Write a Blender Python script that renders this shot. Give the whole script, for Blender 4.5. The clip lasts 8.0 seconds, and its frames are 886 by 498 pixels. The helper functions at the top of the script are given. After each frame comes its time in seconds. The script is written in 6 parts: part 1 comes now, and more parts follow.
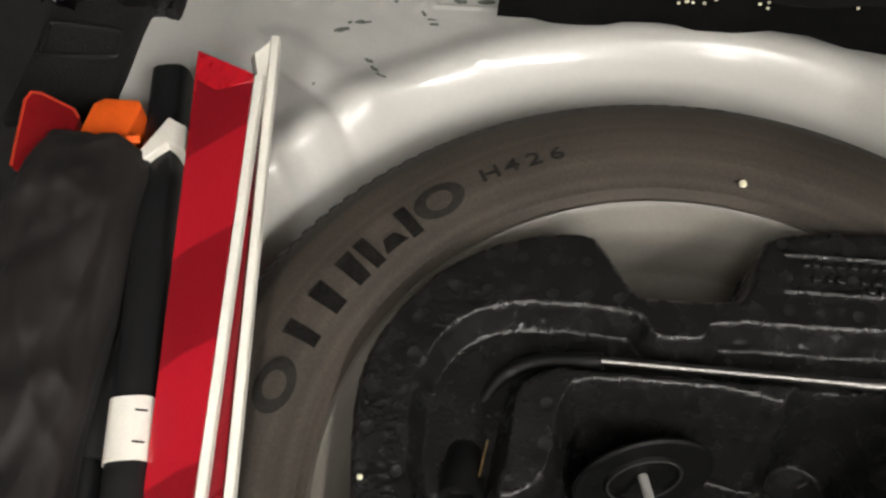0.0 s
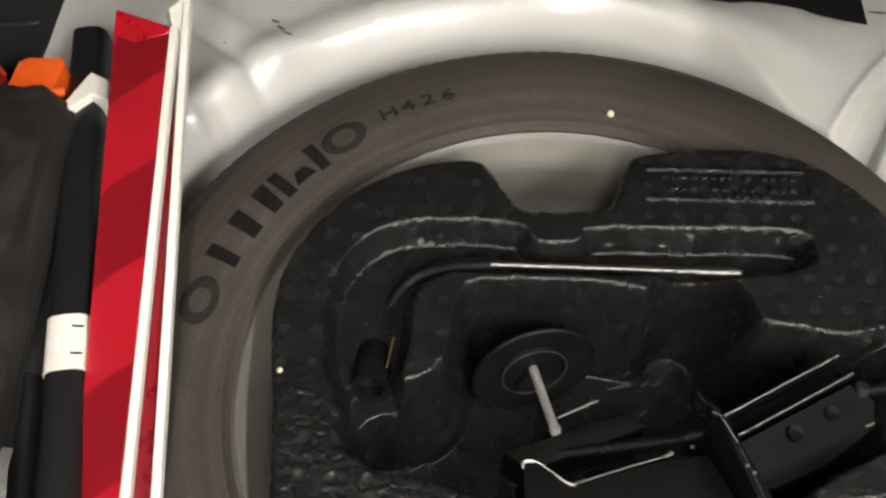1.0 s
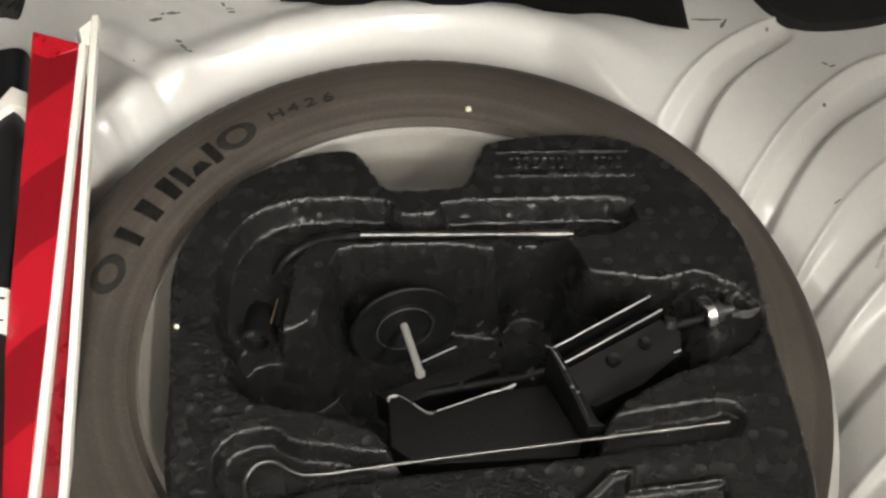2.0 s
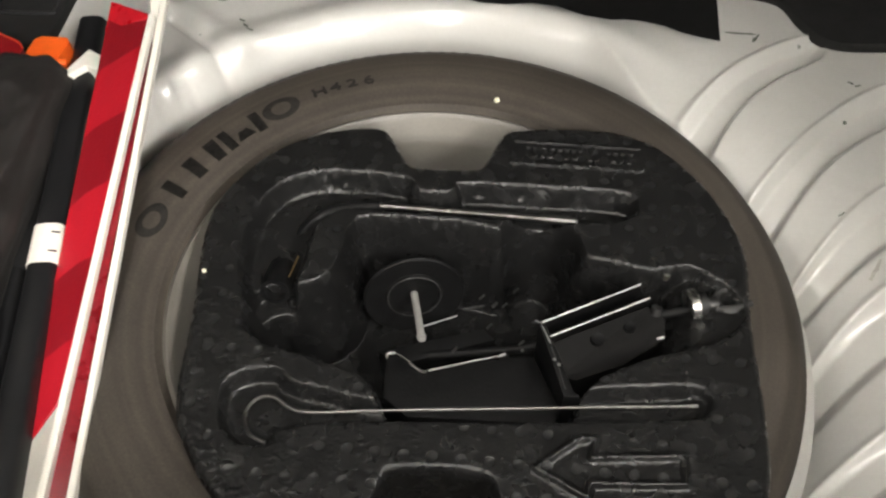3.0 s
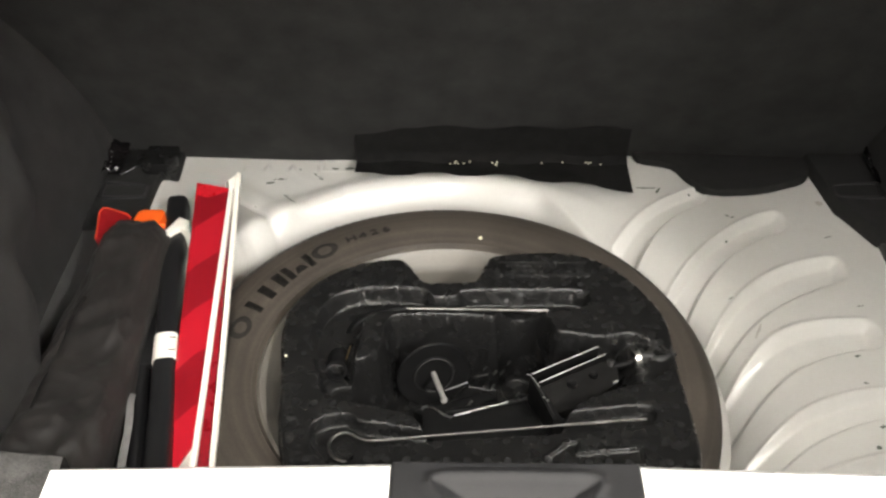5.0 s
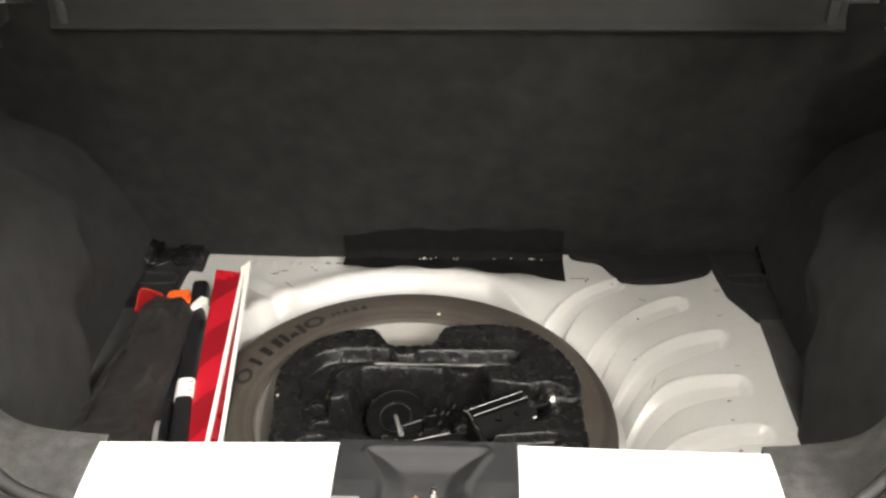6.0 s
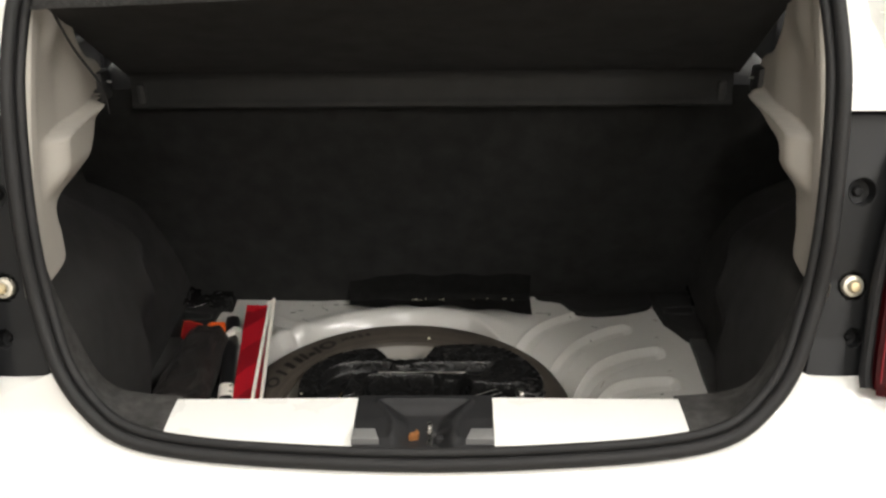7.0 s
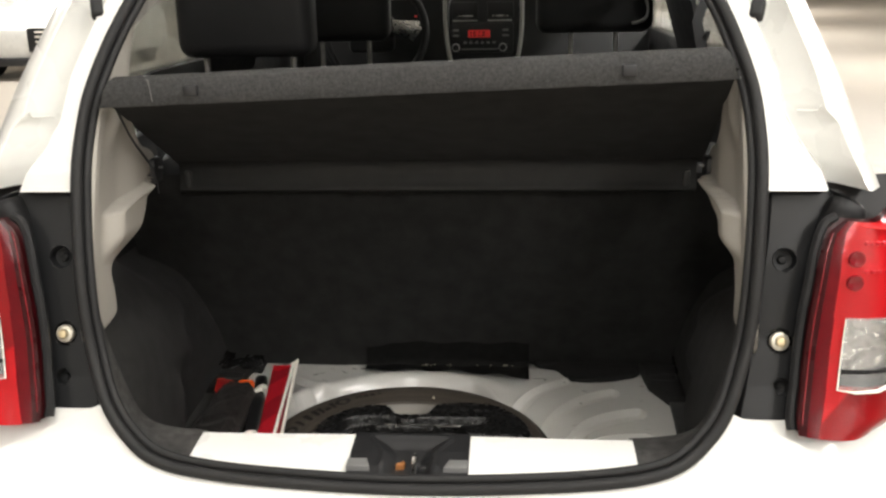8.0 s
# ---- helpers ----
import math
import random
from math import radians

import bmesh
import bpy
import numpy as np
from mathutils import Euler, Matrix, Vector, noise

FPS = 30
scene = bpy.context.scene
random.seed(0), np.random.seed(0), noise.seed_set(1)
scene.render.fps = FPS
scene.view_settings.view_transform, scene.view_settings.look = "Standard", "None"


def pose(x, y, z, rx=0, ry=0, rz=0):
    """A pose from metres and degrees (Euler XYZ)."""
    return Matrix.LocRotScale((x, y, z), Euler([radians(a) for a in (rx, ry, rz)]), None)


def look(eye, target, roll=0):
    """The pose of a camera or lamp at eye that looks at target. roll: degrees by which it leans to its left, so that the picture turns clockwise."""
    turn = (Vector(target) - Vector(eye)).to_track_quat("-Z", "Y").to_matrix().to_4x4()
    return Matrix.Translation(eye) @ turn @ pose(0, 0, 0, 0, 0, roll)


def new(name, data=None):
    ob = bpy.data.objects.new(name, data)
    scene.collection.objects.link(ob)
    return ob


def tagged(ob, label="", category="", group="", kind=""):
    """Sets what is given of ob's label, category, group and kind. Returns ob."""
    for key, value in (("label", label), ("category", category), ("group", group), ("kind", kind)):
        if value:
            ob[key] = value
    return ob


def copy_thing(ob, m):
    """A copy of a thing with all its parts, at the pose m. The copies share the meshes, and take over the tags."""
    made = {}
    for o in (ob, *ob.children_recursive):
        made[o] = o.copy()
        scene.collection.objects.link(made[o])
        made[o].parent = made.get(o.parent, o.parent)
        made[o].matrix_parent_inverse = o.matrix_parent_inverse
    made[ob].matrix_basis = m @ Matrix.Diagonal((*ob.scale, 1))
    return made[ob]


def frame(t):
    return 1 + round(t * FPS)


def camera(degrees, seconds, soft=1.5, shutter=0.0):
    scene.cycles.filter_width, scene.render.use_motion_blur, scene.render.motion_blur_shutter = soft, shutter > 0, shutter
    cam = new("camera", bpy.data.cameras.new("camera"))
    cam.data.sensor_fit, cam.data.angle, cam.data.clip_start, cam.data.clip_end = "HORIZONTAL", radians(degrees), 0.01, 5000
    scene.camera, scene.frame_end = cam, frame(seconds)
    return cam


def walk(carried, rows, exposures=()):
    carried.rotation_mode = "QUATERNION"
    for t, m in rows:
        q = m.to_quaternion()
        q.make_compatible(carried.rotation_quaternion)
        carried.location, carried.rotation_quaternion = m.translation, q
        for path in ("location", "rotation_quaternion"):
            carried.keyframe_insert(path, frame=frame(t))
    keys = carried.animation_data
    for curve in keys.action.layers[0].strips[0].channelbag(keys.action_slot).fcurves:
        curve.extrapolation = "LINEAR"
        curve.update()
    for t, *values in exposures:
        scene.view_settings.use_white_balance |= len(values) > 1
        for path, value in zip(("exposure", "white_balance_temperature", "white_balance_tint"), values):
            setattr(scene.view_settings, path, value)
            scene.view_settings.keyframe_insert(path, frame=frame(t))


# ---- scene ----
cam = camera(51.7, 8.0, soft=2.5)
PATH = [
    (0, (-0.143, -0.195, 0.991), (-0.342, 0.862, -0.696), -4.8),
    (0.2, (-0.133, -0.205, 0.994), (-0.327, 0.848, -0.695), -4.7),
    (0.5, (-0.117, -0.224, 0.998), (-0.268, 0.824, -0.699), -3.8),
    (1, (-0.12, -0.28, 1.016), (-0.16, 0.813, -0.658), -0.2),
    (1.5, (-0.106, -0.346, 1.054), (-0.058, 0.813, -0.576), 1.5),
    (1.7, (-0.086, -0.363, 1.062), (-0.031, 0.812, -0.555), 1.1),
    (2.8, (0.0, -0.416, 1.089), (-0.068, 0.747, -0.536), 0.4),
    (3, (0.005, -0.431, 1.098), (-0.132, 0.75, -0.511), -0.9),
    (3.5, (-0.002, -0.474, 1.124), (-0.292, 0.769, -0.416), -4.2),
    (4, (-0.035, -0.532, 1.141), (-0.316, 0.799, -0.326), -3.6),
    (4.5, (-0.067, -0.616, 1.172), (-0.17, 0.83, -0.206), -0.8),
    (5, (-0.053, -0.728, 1.228), (-0.066, 0.82, -0.038), 0.2),
    (6.3, (0.06, -1.13, 1.334), (-0.025, 0.641, 0.41), -0.7),
    (6.5, (0.061, -1.209, 1.331), (-0.017, 0.59, 0.462), -0.9),
    (7, (0.045, -1.393, 1.351), (0.01, 0.452, 0.581), -0.6),
    (7.5, (0.069, -1.524, 1.373), (0.006, 0.368, 0.727), -0.4),
    (8, (0.156, -1.619, 1.376), (0.003, 0.293, 0.809), -1.1),
]
walk(cam, [(t, look(eye, target, roll)) for t, eye, target, roll in PATH],
     exposures=[(0, -0.33), (0.7, -0.22), (1.5, 0.05), (3, 0.1), (4, 0.2), (5.2, 0.27), (6.3, 0.35), (6.6, 0.2), (7.0, -1.1), (7.3, -1.27), (7.6, -1.27), (8, -1.03)])

# ---------------------------------------------------------------- world and lights
world = bpy.data.worlds.new("showroom_air")
scene.world = world
world.use_nodes = True
bg = world.node_tree.nodes["Background"]
bg.inputs[0].default_value = (1.0, 0.985, 0.96, 1)
bg.inputs[1].default_value = 0.25


def ceiling_lamp(x, y, sx, sy, watts):
    data = bpy.data.lights.new("ceiling_lamp", "AREA")
    data.shape, data.size, data.size_y, data.energy, data.color = "RECTANGLE", sx, sy, watts, (1.0, 0.97, 0.92)
    ob = new("ceiling_lamp", data)
    ob.matrix_world = pose(x, y, 3.86)
    return ob


# unseen lamps; side weights tip the light, far rows brighten the distant floor
LAMPS = [(x, y) for y in (-6.0, -3.2) for x in (-3.0, 0.0, 3.0)] + [(-3.0, -0.6), (3.0, -0.6), (0.0, -1.0)] + [(x, y) for y in (5.0, 12.0, 20.0, 34.0, 52.0) for x in (-6.0, 6.0)]
for lx, ly in LAMPS:
    side = 0.28 if lx < 0 else 2.0 if lx > 0 else 0.64
    ceiling_lamp(lx, ly, 0.6, 2.2, 215 * side if ly < -5 else 165 * side if ly < -1.5 else 75 if lx == 0 and ly < 0 else 105 * side if ly < 0 else 760 if ly < 25 else 3400)

# ---------------------------------------------------------------- materials


def material(name, base, rough=0.5, metal=0.0, vary=0.15, scale=40.0, fine=400.0, bump=0.1, depth=0.001, coat=0.0, spec=0.5,
             dark=None, blotch=0.0, sheen=0.0, uneven=0.1):
    """A principled material with colour change at two scales, uneven gloss and fine relief, in metres."""
    m = bpy.data.materials.new(name)
    m.use_nodes = True
    nt = m.node_tree
    b = nt.nodes["Principled BSDF"]
    tc = nt.nodes.new("ShaderNodeTexCoord")

    def noise_node(s, detail=4.0):
        n = nt.nodes.new("ShaderNodeTexNoise")
        n.inputs["Scale"].default_value, n.inputs["Detail"].default_value = s, detail
        nt.links.new(tc.outputs["Object"], n.inputs["Vector"])
        return n

    coarse, small = noise_node(scale), noise_node(fine, 3.0)
    mixf = nt.nodes.new("ShaderNodeMix")
    mixf.data_type = "FLOAT"
    mixf.inputs[0].default_value = 0.45
    nt.links.new(coarse.outputs["Fac"], mixf.inputs[2])
    nt.links.new(small.outputs["Fac"], mixf.inputs[3])
    ramp = nt.nodes.new("ShaderNodeMapRange")
    ramp.inputs[1].default_value, ramp.inputs[2].default_value = 0.3, 0.7
    nt.links.new(mixf.outputs[0], ramp.inputs[0])
    col = nt.nodes.new("ShaderNodeMix")
    col.data_type = "RGBA"
    lo = dark or tuple(c * (1 - vary) for c in base)
    hi = tuple(min(1.0, c * (1 + vary)) for c in base)
    col.inputs[6].default_value, col.inputs[7].default_value = (*lo, 1), (*hi, 1)
    nt.links.new(ramp.outputs[0], col.inputs[0])
    out = col.outputs[2]
    if blotch:
        stain = noise_node(scale * 0.17, 6.0)
        r2 = nt.nodes.new("ShaderNodeMapRange")
        r2.inputs[1].default_value, r2.inputs[2].default_value = 0.52, 0.72
        r2.inputs[4].default_value = blotch
        nt.links.new(stain.outputs["Fac"], r2.inputs[0])
        c2 = nt.nodes.new("ShaderNodeMix")
        c2.data_type = "RGBA"
        c2.inputs[7].default_value = (*(c * 0.45 for c in base), 1)
        nt.links.new(r2.outputs[0], c2.inputs[0])
        nt.links.new(out, c2.inputs[6])
        out = c2.outputs[2]
    nt.links.new(out, b.inputs["Base Color"])
    rr = nt.nodes.new("ShaderNodeMapRange")
    rr.inputs[3].default_value, rr.inputs[4].default_value = max(0.02, rough - uneven), min(1.0, rough + uneven)
    nt.links.new(coarse.outputs["Fac"], rr.inputs[0])
    nt.links.new(rr.outputs[0], b.inputs["Roughness"])
    b.inputs["Metallic"].default_value = metal
    b.inputs["Coat Weight"].default_value = coat
    b.inputs["Coat Roughness"].default_value = 0.08
    b.inputs["Specular IOR Level"].default_value = spec
    b.inputs["Sheen Weight"].default_value = sheen
    if bump:
        bn = nt.nodes.new("ShaderNodeBump")
        bn.inputs["Strength"].default_value, bn.inputs["Distance"].default_value = bump, depth
        nt.links.new(small.outputs["Fac"], bn.inputs["Height"])
        nt.links.new(bn.outputs[0], b.inputs["Normal"])
    return m


WHITE_PAINT = material("white_body_paint", (0.73, 0.73, 0.705), 0.28, vary=0.02, scale=6, bump=0.02, coat=0.6)
FLOOR_PAINT = material("grey_floor_paint", (0.515, 0.507, 0.480), 0.31, vary=0.045, scale=14, fine=260, bump=0.05, depth=0.0006, coat=0.42, spec=0.6, uneven=0.025)
RUBBER = material("seal_rubber", (0.015, 0.015, 0.0155), 0.6, vary=0.2, scale=30, bump=0.1, spec=0.3)
TYRE = material("tyre_rubber", (0.050, 0.0420, 0.0342), 0.68, vary=0.34, scale=16, fine=500, bump=0.16, depth=0.0006, blotch=0.45, spec=0.32)


def ringed(mat, cx, cy, scale, amount):
    """Adds faint rings round an upright axis to a material's colour, as moulding and dust leave them."""
    nt = mat.node_tree
    b = nt.nodes["Principled BSDF"]
    src = b.inputs["Base Color"].links[0].from_socket
    tc = nt.nodes.new("ShaderNodeTexCoord")
    sub = nt.nodes.new("ShaderNodeVectorMath")
    sub.operation = "SUBTRACT"
    sub.inputs[1].default_value = (cx, cy, 0.5)
    flat = nt.nodes.new("ShaderNodeVectorMath")
    flat.operation = "MULTIPLY"
    flat.inputs[1].default_value = (1, 1, 0)
    ln = nt.nodes.new("ShaderNodeVectorMath")
    ln.operation = "LENGTH"
    nz = nt.nodes.new("ShaderNodeTexNoise")
    nz.noise_dimensions = "1D"
    nz.inputs["Scale"].default_value = scale
    nz.inputs["Detail"].default_value = 4
    mr = nt.nodes.new("ShaderNodeMapRange")
    mr.inputs[1].default_value, mr.inputs[2].default_value = 0.3, 0.7
    mr.inputs[3].default_value, mr.inputs[4].default_value = 1 - amount, 1 + amount
    mul = nt.nodes.new("ShaderNodeMix")
    mul.data_type, mul.blend_type = "RGBA", "MULTIPLY"
    mul.inputs[0].default_value = 1.0
    nt.links.new(tc.outputs["Object"], sub.inputs[0])
    nt.links.new(sub.outputs[0], flat.inputs[0])
    nt.links.new(flat.outputs[0], ln.inputs[0])
    nt.links.new(ln.outputs["Value"], nz.inputs["W"])
    nt.links.new(nz.outputs["Fac"], mr.inputs[0])
    nt.links.new(src, mul.inputs[6])
    nt.links.new(mr.outputs[0], mul.inputs[7])
    nt.links.new(mul.outputs[2], b.inputs["Base Color"])


ringed(TYRE, -0.054, -0.040, 120, 0.16)
TYRE_DARK = material("raised_tyre_lettering", (0.019, 0.0175, 0.016), 0.7, vary=0.5, scale=60, bump=0.1, spec=0.15)
FOAM = material("black_foam", (0.0100, 0.0099, 0.0098), 0.26, vary=0.4, scale=60, fine=420, bump=0.55, depth=0.0012, spec=0.40)


def beaded(mat, scale, strength, depth):
    """Adds the fine wrinkled skin of pressed foam beads to a material's relief."""
    nt = mat.node_tree
    b = nt.nodes["Principled BSDF"]
    old = b.inputs["Normal"].links[0].from_socket
    tc = nt.nodes.new("ShaderNodeTexCoord")
    warp = nt.nodes.new("ShaderNodeTexNoise")
    warp.inputs["Scale"].default_value = scale * 0.5
    add = nt.nodes.new("ShaderNodeVectorMath")
    add.operation = "MULTIPLY_ADD"
    add.inputs[1].default_value = (0.006, 0.006, 0.006)
    vo = nt.nodes.new("ShaderNodeTexVoronoi")
    vo.inputs["Scale"].default_value = scale
    bn = nt.nodes.new("ShaderNodeBump")
    bn.inputs["Strength"].default_value, bn.inputs["Distance"].default_value = strength, depth
    nt.links.new(tc.outputs["Object"], warp.inputs["Vector"])
    nt.links.new(warp.outputs["Color"], add.inputs[0])
    nt.links.new(tc.outputs["Object"], add.inputs[2])
    nt.links.new(add.outputs[0], vo.inputs["Vector"])
    nt.links.new(vo.outputs["Distance"], bn.inputs["Height"])
    nt.links.new(old, bn.inputs["Normal"])
    nt.links.new(bn.outputs[0], b.inputs["Normal"])


beaded(FOAM, 300, 0.16, 0.0014)


def spotted(mat, colour, rough):
    """Pale matt discs where the mould's pins pressed the foam, by the mesh's own spot values."""
    nt = mat.node_tree
    b = nt.nodes["Principled BSDF"]
    at = nt.nodes.new("ShaderNodeAttribute")
    at.attribute_name = "spot"
    col = nt.nodes.new("ShaderNodeMix")
    col.data_type = "RGBA"
    col.inputs[7].default_value = (*colour, 1)
    nt.links.new(at.outputs["Fac"], col.inputs[0])
    nt.links.new(b.inputs["Base Color"].links[0].from_socket, col.inputs[6])
    nt.links.new(col.outputs[2], b.inputs["Base Color"])
    ro = nt.nodes.new("ShaderNodeMix")
    ro.data_type = "FLOAT"
    ro.inputs[3].default_value = rough
    nt.links.new(at.outputs["Fac"], ro.inputs[0])
    nt.links.new(b.inputs["Roughness"].links[0].from_socket, ro.inputs[2])
    nt.links.new(ro.outputs[0], b.inputs["Roughness"])


spotted(FOAM, (0.0128, 0.0128, 0.0130), 0.45)
FELT = material("black_felt", (0.045, 0.0446, 0.0436), 0.95, vary=0.35, scale=25, fine=900, bump=0.5, depth=0.001, spec=0.15, sheen=0.03)
LINING = material("dark_grey_lining_felt", (0.056, 0.0548, 0.0535), 0.95, vary=0.3, scale=25, fine=900, bump=0.5, depth=0.001, spec=0.15, sheen=0.03)
CARPET = material("grey_felt_carpet", (0.112, 0.109, 0.106), 0.95, vary=0.45, scale=60, fine=700, bump=0.7, depth=0.0015, spec=0.1, blotch=0.6)
LIP_FELT = material("speckled_grey_felt", (0.098, 0.098, 0.098), 0.95, vary=0.42, scale=230, fine=620, bump=0.8, depth=0.0015, spec=0.1)
MAT_FELT = material("bitumen_felt", (0.0165, 0.0161, 0.0158), 0.75, vary=0.4, scale=60, fine=700, bump=0.7, depth=0.0015, spec=0.15)
STEEL = material("grey_rim_steel", (0.145, 0.135, 0.117), 0.42, vary=0.12, scale=20, bump=0.05, blotch=0.35)
SILVER = material("bright_steel", (0.62, 0.61, 0.58), 0.28, metal=1.0, vary=0.1, scale=80, bump=0.05)
GREY_STEEL = material("grey_steel", (0.34, 0.335, 0.32), 0.40, metal=1.0, vary=0.2, scale=120, bump=0.1)
JACK_BLACK = material("dull_black_paint", (0.0052, 0.0052, 0.0054), 0.45, vary=0.4, scale=80, bump=0.3, spec=0.26)
CLAMP = material("dull_black_clamp", (0.0062, 0.0062, 0.0063), 0.5, vary=0.4, scale=80, bump=0.4, spec=0.12)
SHAFT = material("dull_shaft_steel", (0.17, 0.165, 0.158), 0.38, metal=1.0, vary=0.3, scale=60, bump=0.1)
JACK_GREY = material("dark_grey_jack_paint", (0.015, 0.0145, 0.014), 0.5, vary=0.4, scale=90, bump=0.15, blotch=0.4)
CHEEK = material("dull_dark_paint", (0.0062, 0.0060, 0.0058), 0.62, vary=0.4, scale=90, bump=0.15, blotch=0.4, spec=0.07)
ZINC = material("pale_zinc", (0.40, 0.39, 0.37), 0.42, metal=0.4, vary=0.1, scale=80, bump=0.05)
BLACK_STEEL = material("black_painted_steel", (0.010, 0.010, 0.0105), 0.36, vary=0.3, scale=60, bump=0.08)
BLACK_PLASTIC = material("black_plastic", (0.018, 0.018, 0.019), 0.5, vary=0.15, scale=40, fine=1200, bump=0.2, depth=0.0004)
GLOSS_BLACK = material("black_glossy_plastic", (0.0105, 0.0105, 0.0112), 0.34, vary=0.2, scale=40, fine=900, bump=0.1, depth=0.0004, spec=0.4)
HINGE = material("dark_grey_plastic", (0.036, 0.036, 0.035), 0.6, vary=0.25, scale=30, fine=800, bump=0.2)
LATCH_BLACK = material("dull_black_plastic", (0.0145, 0.0145, 0.0152), 0.5, vary=0.3, scale=40, fine=900, bump=0.3, depth=0.0004, spec=0.22)
STRIP_PLASTIC = material("satin_black_strip", (0.013, 0.0135, 0.0145), 0.42, vary=0.1, scale=10, fine=1500, bump=0.1, depth=0.0003, spec=0.32)
BEIGE = material("beige_trim_plastic", (0.345, 0.325, 0.290), 0.55, vary=0.05, scale=12, fine=1500, bump=0.15, depth=0.0003)
WHITE_PLASTIC = material("white_plastic", (0.80, 0.77, 0.70), 0.42, vary=0.05, scale=50, bump=0.05)
ORANGE = material("orange_plastic", (0.90, 0.125, 0.012), 0.5, vary=0.12, scale=60, bump=0.1)
ringed(STEEL, -0.054, -0.040, 70, 0.16)
RED_ORANGE = material("orange_red_plastic", (0.50, 0.045, 0.02), 0.45, vary=0.12, scale=60, bump=0.1)
RED_PLASTIC = material("dark_red_plastic", (0.25, 0.008, 0.012), 0.35, vary=0.2, scale=60, bump=0.1)
RED_PRISM = material("prismatic_red", (0.62, 0.012, 0.024), 0.30, vary=0.25, scale=120, fine=700, bump=0.6, depth=0.0012, coat=0.5)
RED_DEEP = material("deep_red_reflector", (0.20, 0.006, 0.012), 0.3, vary=0.25, scale=60, bump=0.15, coat=0.4)
BAG = material("black_nylon", (0.0100, 0.0082, 0.0074), 0.62, vary=0.40, scale=26, fine=1300, bump=0.6, depth=0.0007, blotch=0.45, sheen=0.03, spec=0.4)
TAPE = material("grey_edge_tape", (0.125, 0.122, 0.119), 0.6, vary=0.3, scale=60, fine=600, bump=0.3, blotch=0.3)
SEAT = material("black_leatherette", (0.012, 0.012, 0.0126), 0.5, vary=0.2, scale=20, fine=900, bump=0.3, depth=0.0006, spec=0.28)
SATIN_SILVER = material("satin_silver_plastic", (0.52, 0.52, 0.50), 0.38, vary=0.05, scale=40, bump=0.02)
SCREW_CORE = material("yellowish_zinc", (0.70, 0.58, 0.36), 0.4, metal=0.5, vary=0.15, scale=200, bump=0.05)
SCREW = material("zinc_screw", (0.72, 0.68, 0.58), 0.38, metal=0.6, vary=0.12, scale=200, bump=0.05)
BRASS = material("brass_yellow_metal", (0.72, 0.50, 0.24), 0.35, metal=0.8, vary=0.15, bump=0.05)
COPPER = material("coppery_metal", (0.62, 0.27, 0.10), 0.4, metal=0.7, vary=0.3, scale=200, bump=0.1)
PALE_PLATE = material("pale_grey_plate", (0.15, 0.15, 0.148), 0.5, vary=0.2, scale=60, bump=0.1)
LATCH_GREY = material("grey_latch_plate", (0.22, 0.22, 0.22), 0.45, vary=0.1, bump=0.05)
WALL_PAINT = material("showroom_wall_paint", (0.78, 0.77, 0.74), 0.7, vary=0.04, scale=3, bump=0.05)
CEIL_PAINT = material("showroom_ceiling_paint", (0.8, 0.8, 0.78), 0.8, vary=0.03, scale=3, bump=0.05)
PLANK = material("grey_oak_plank", (0.42, 0.38, 0.33), 0.38, vary=0.16, scale=5, fine=60, bump=0.06)
DOT = material("pale_speck", (0.85, 0.82, 0.62), 0.5, vary=0.05)
RUBBED = material("faint_brown_rub", (0.36, 0.34, 0.30), 0.5, vary=0.2, scale=200)
STAIN = material("dark_sealer_residue", (0.10, 0.11, 0.09), 0.7, vary=0.4, scale=200)


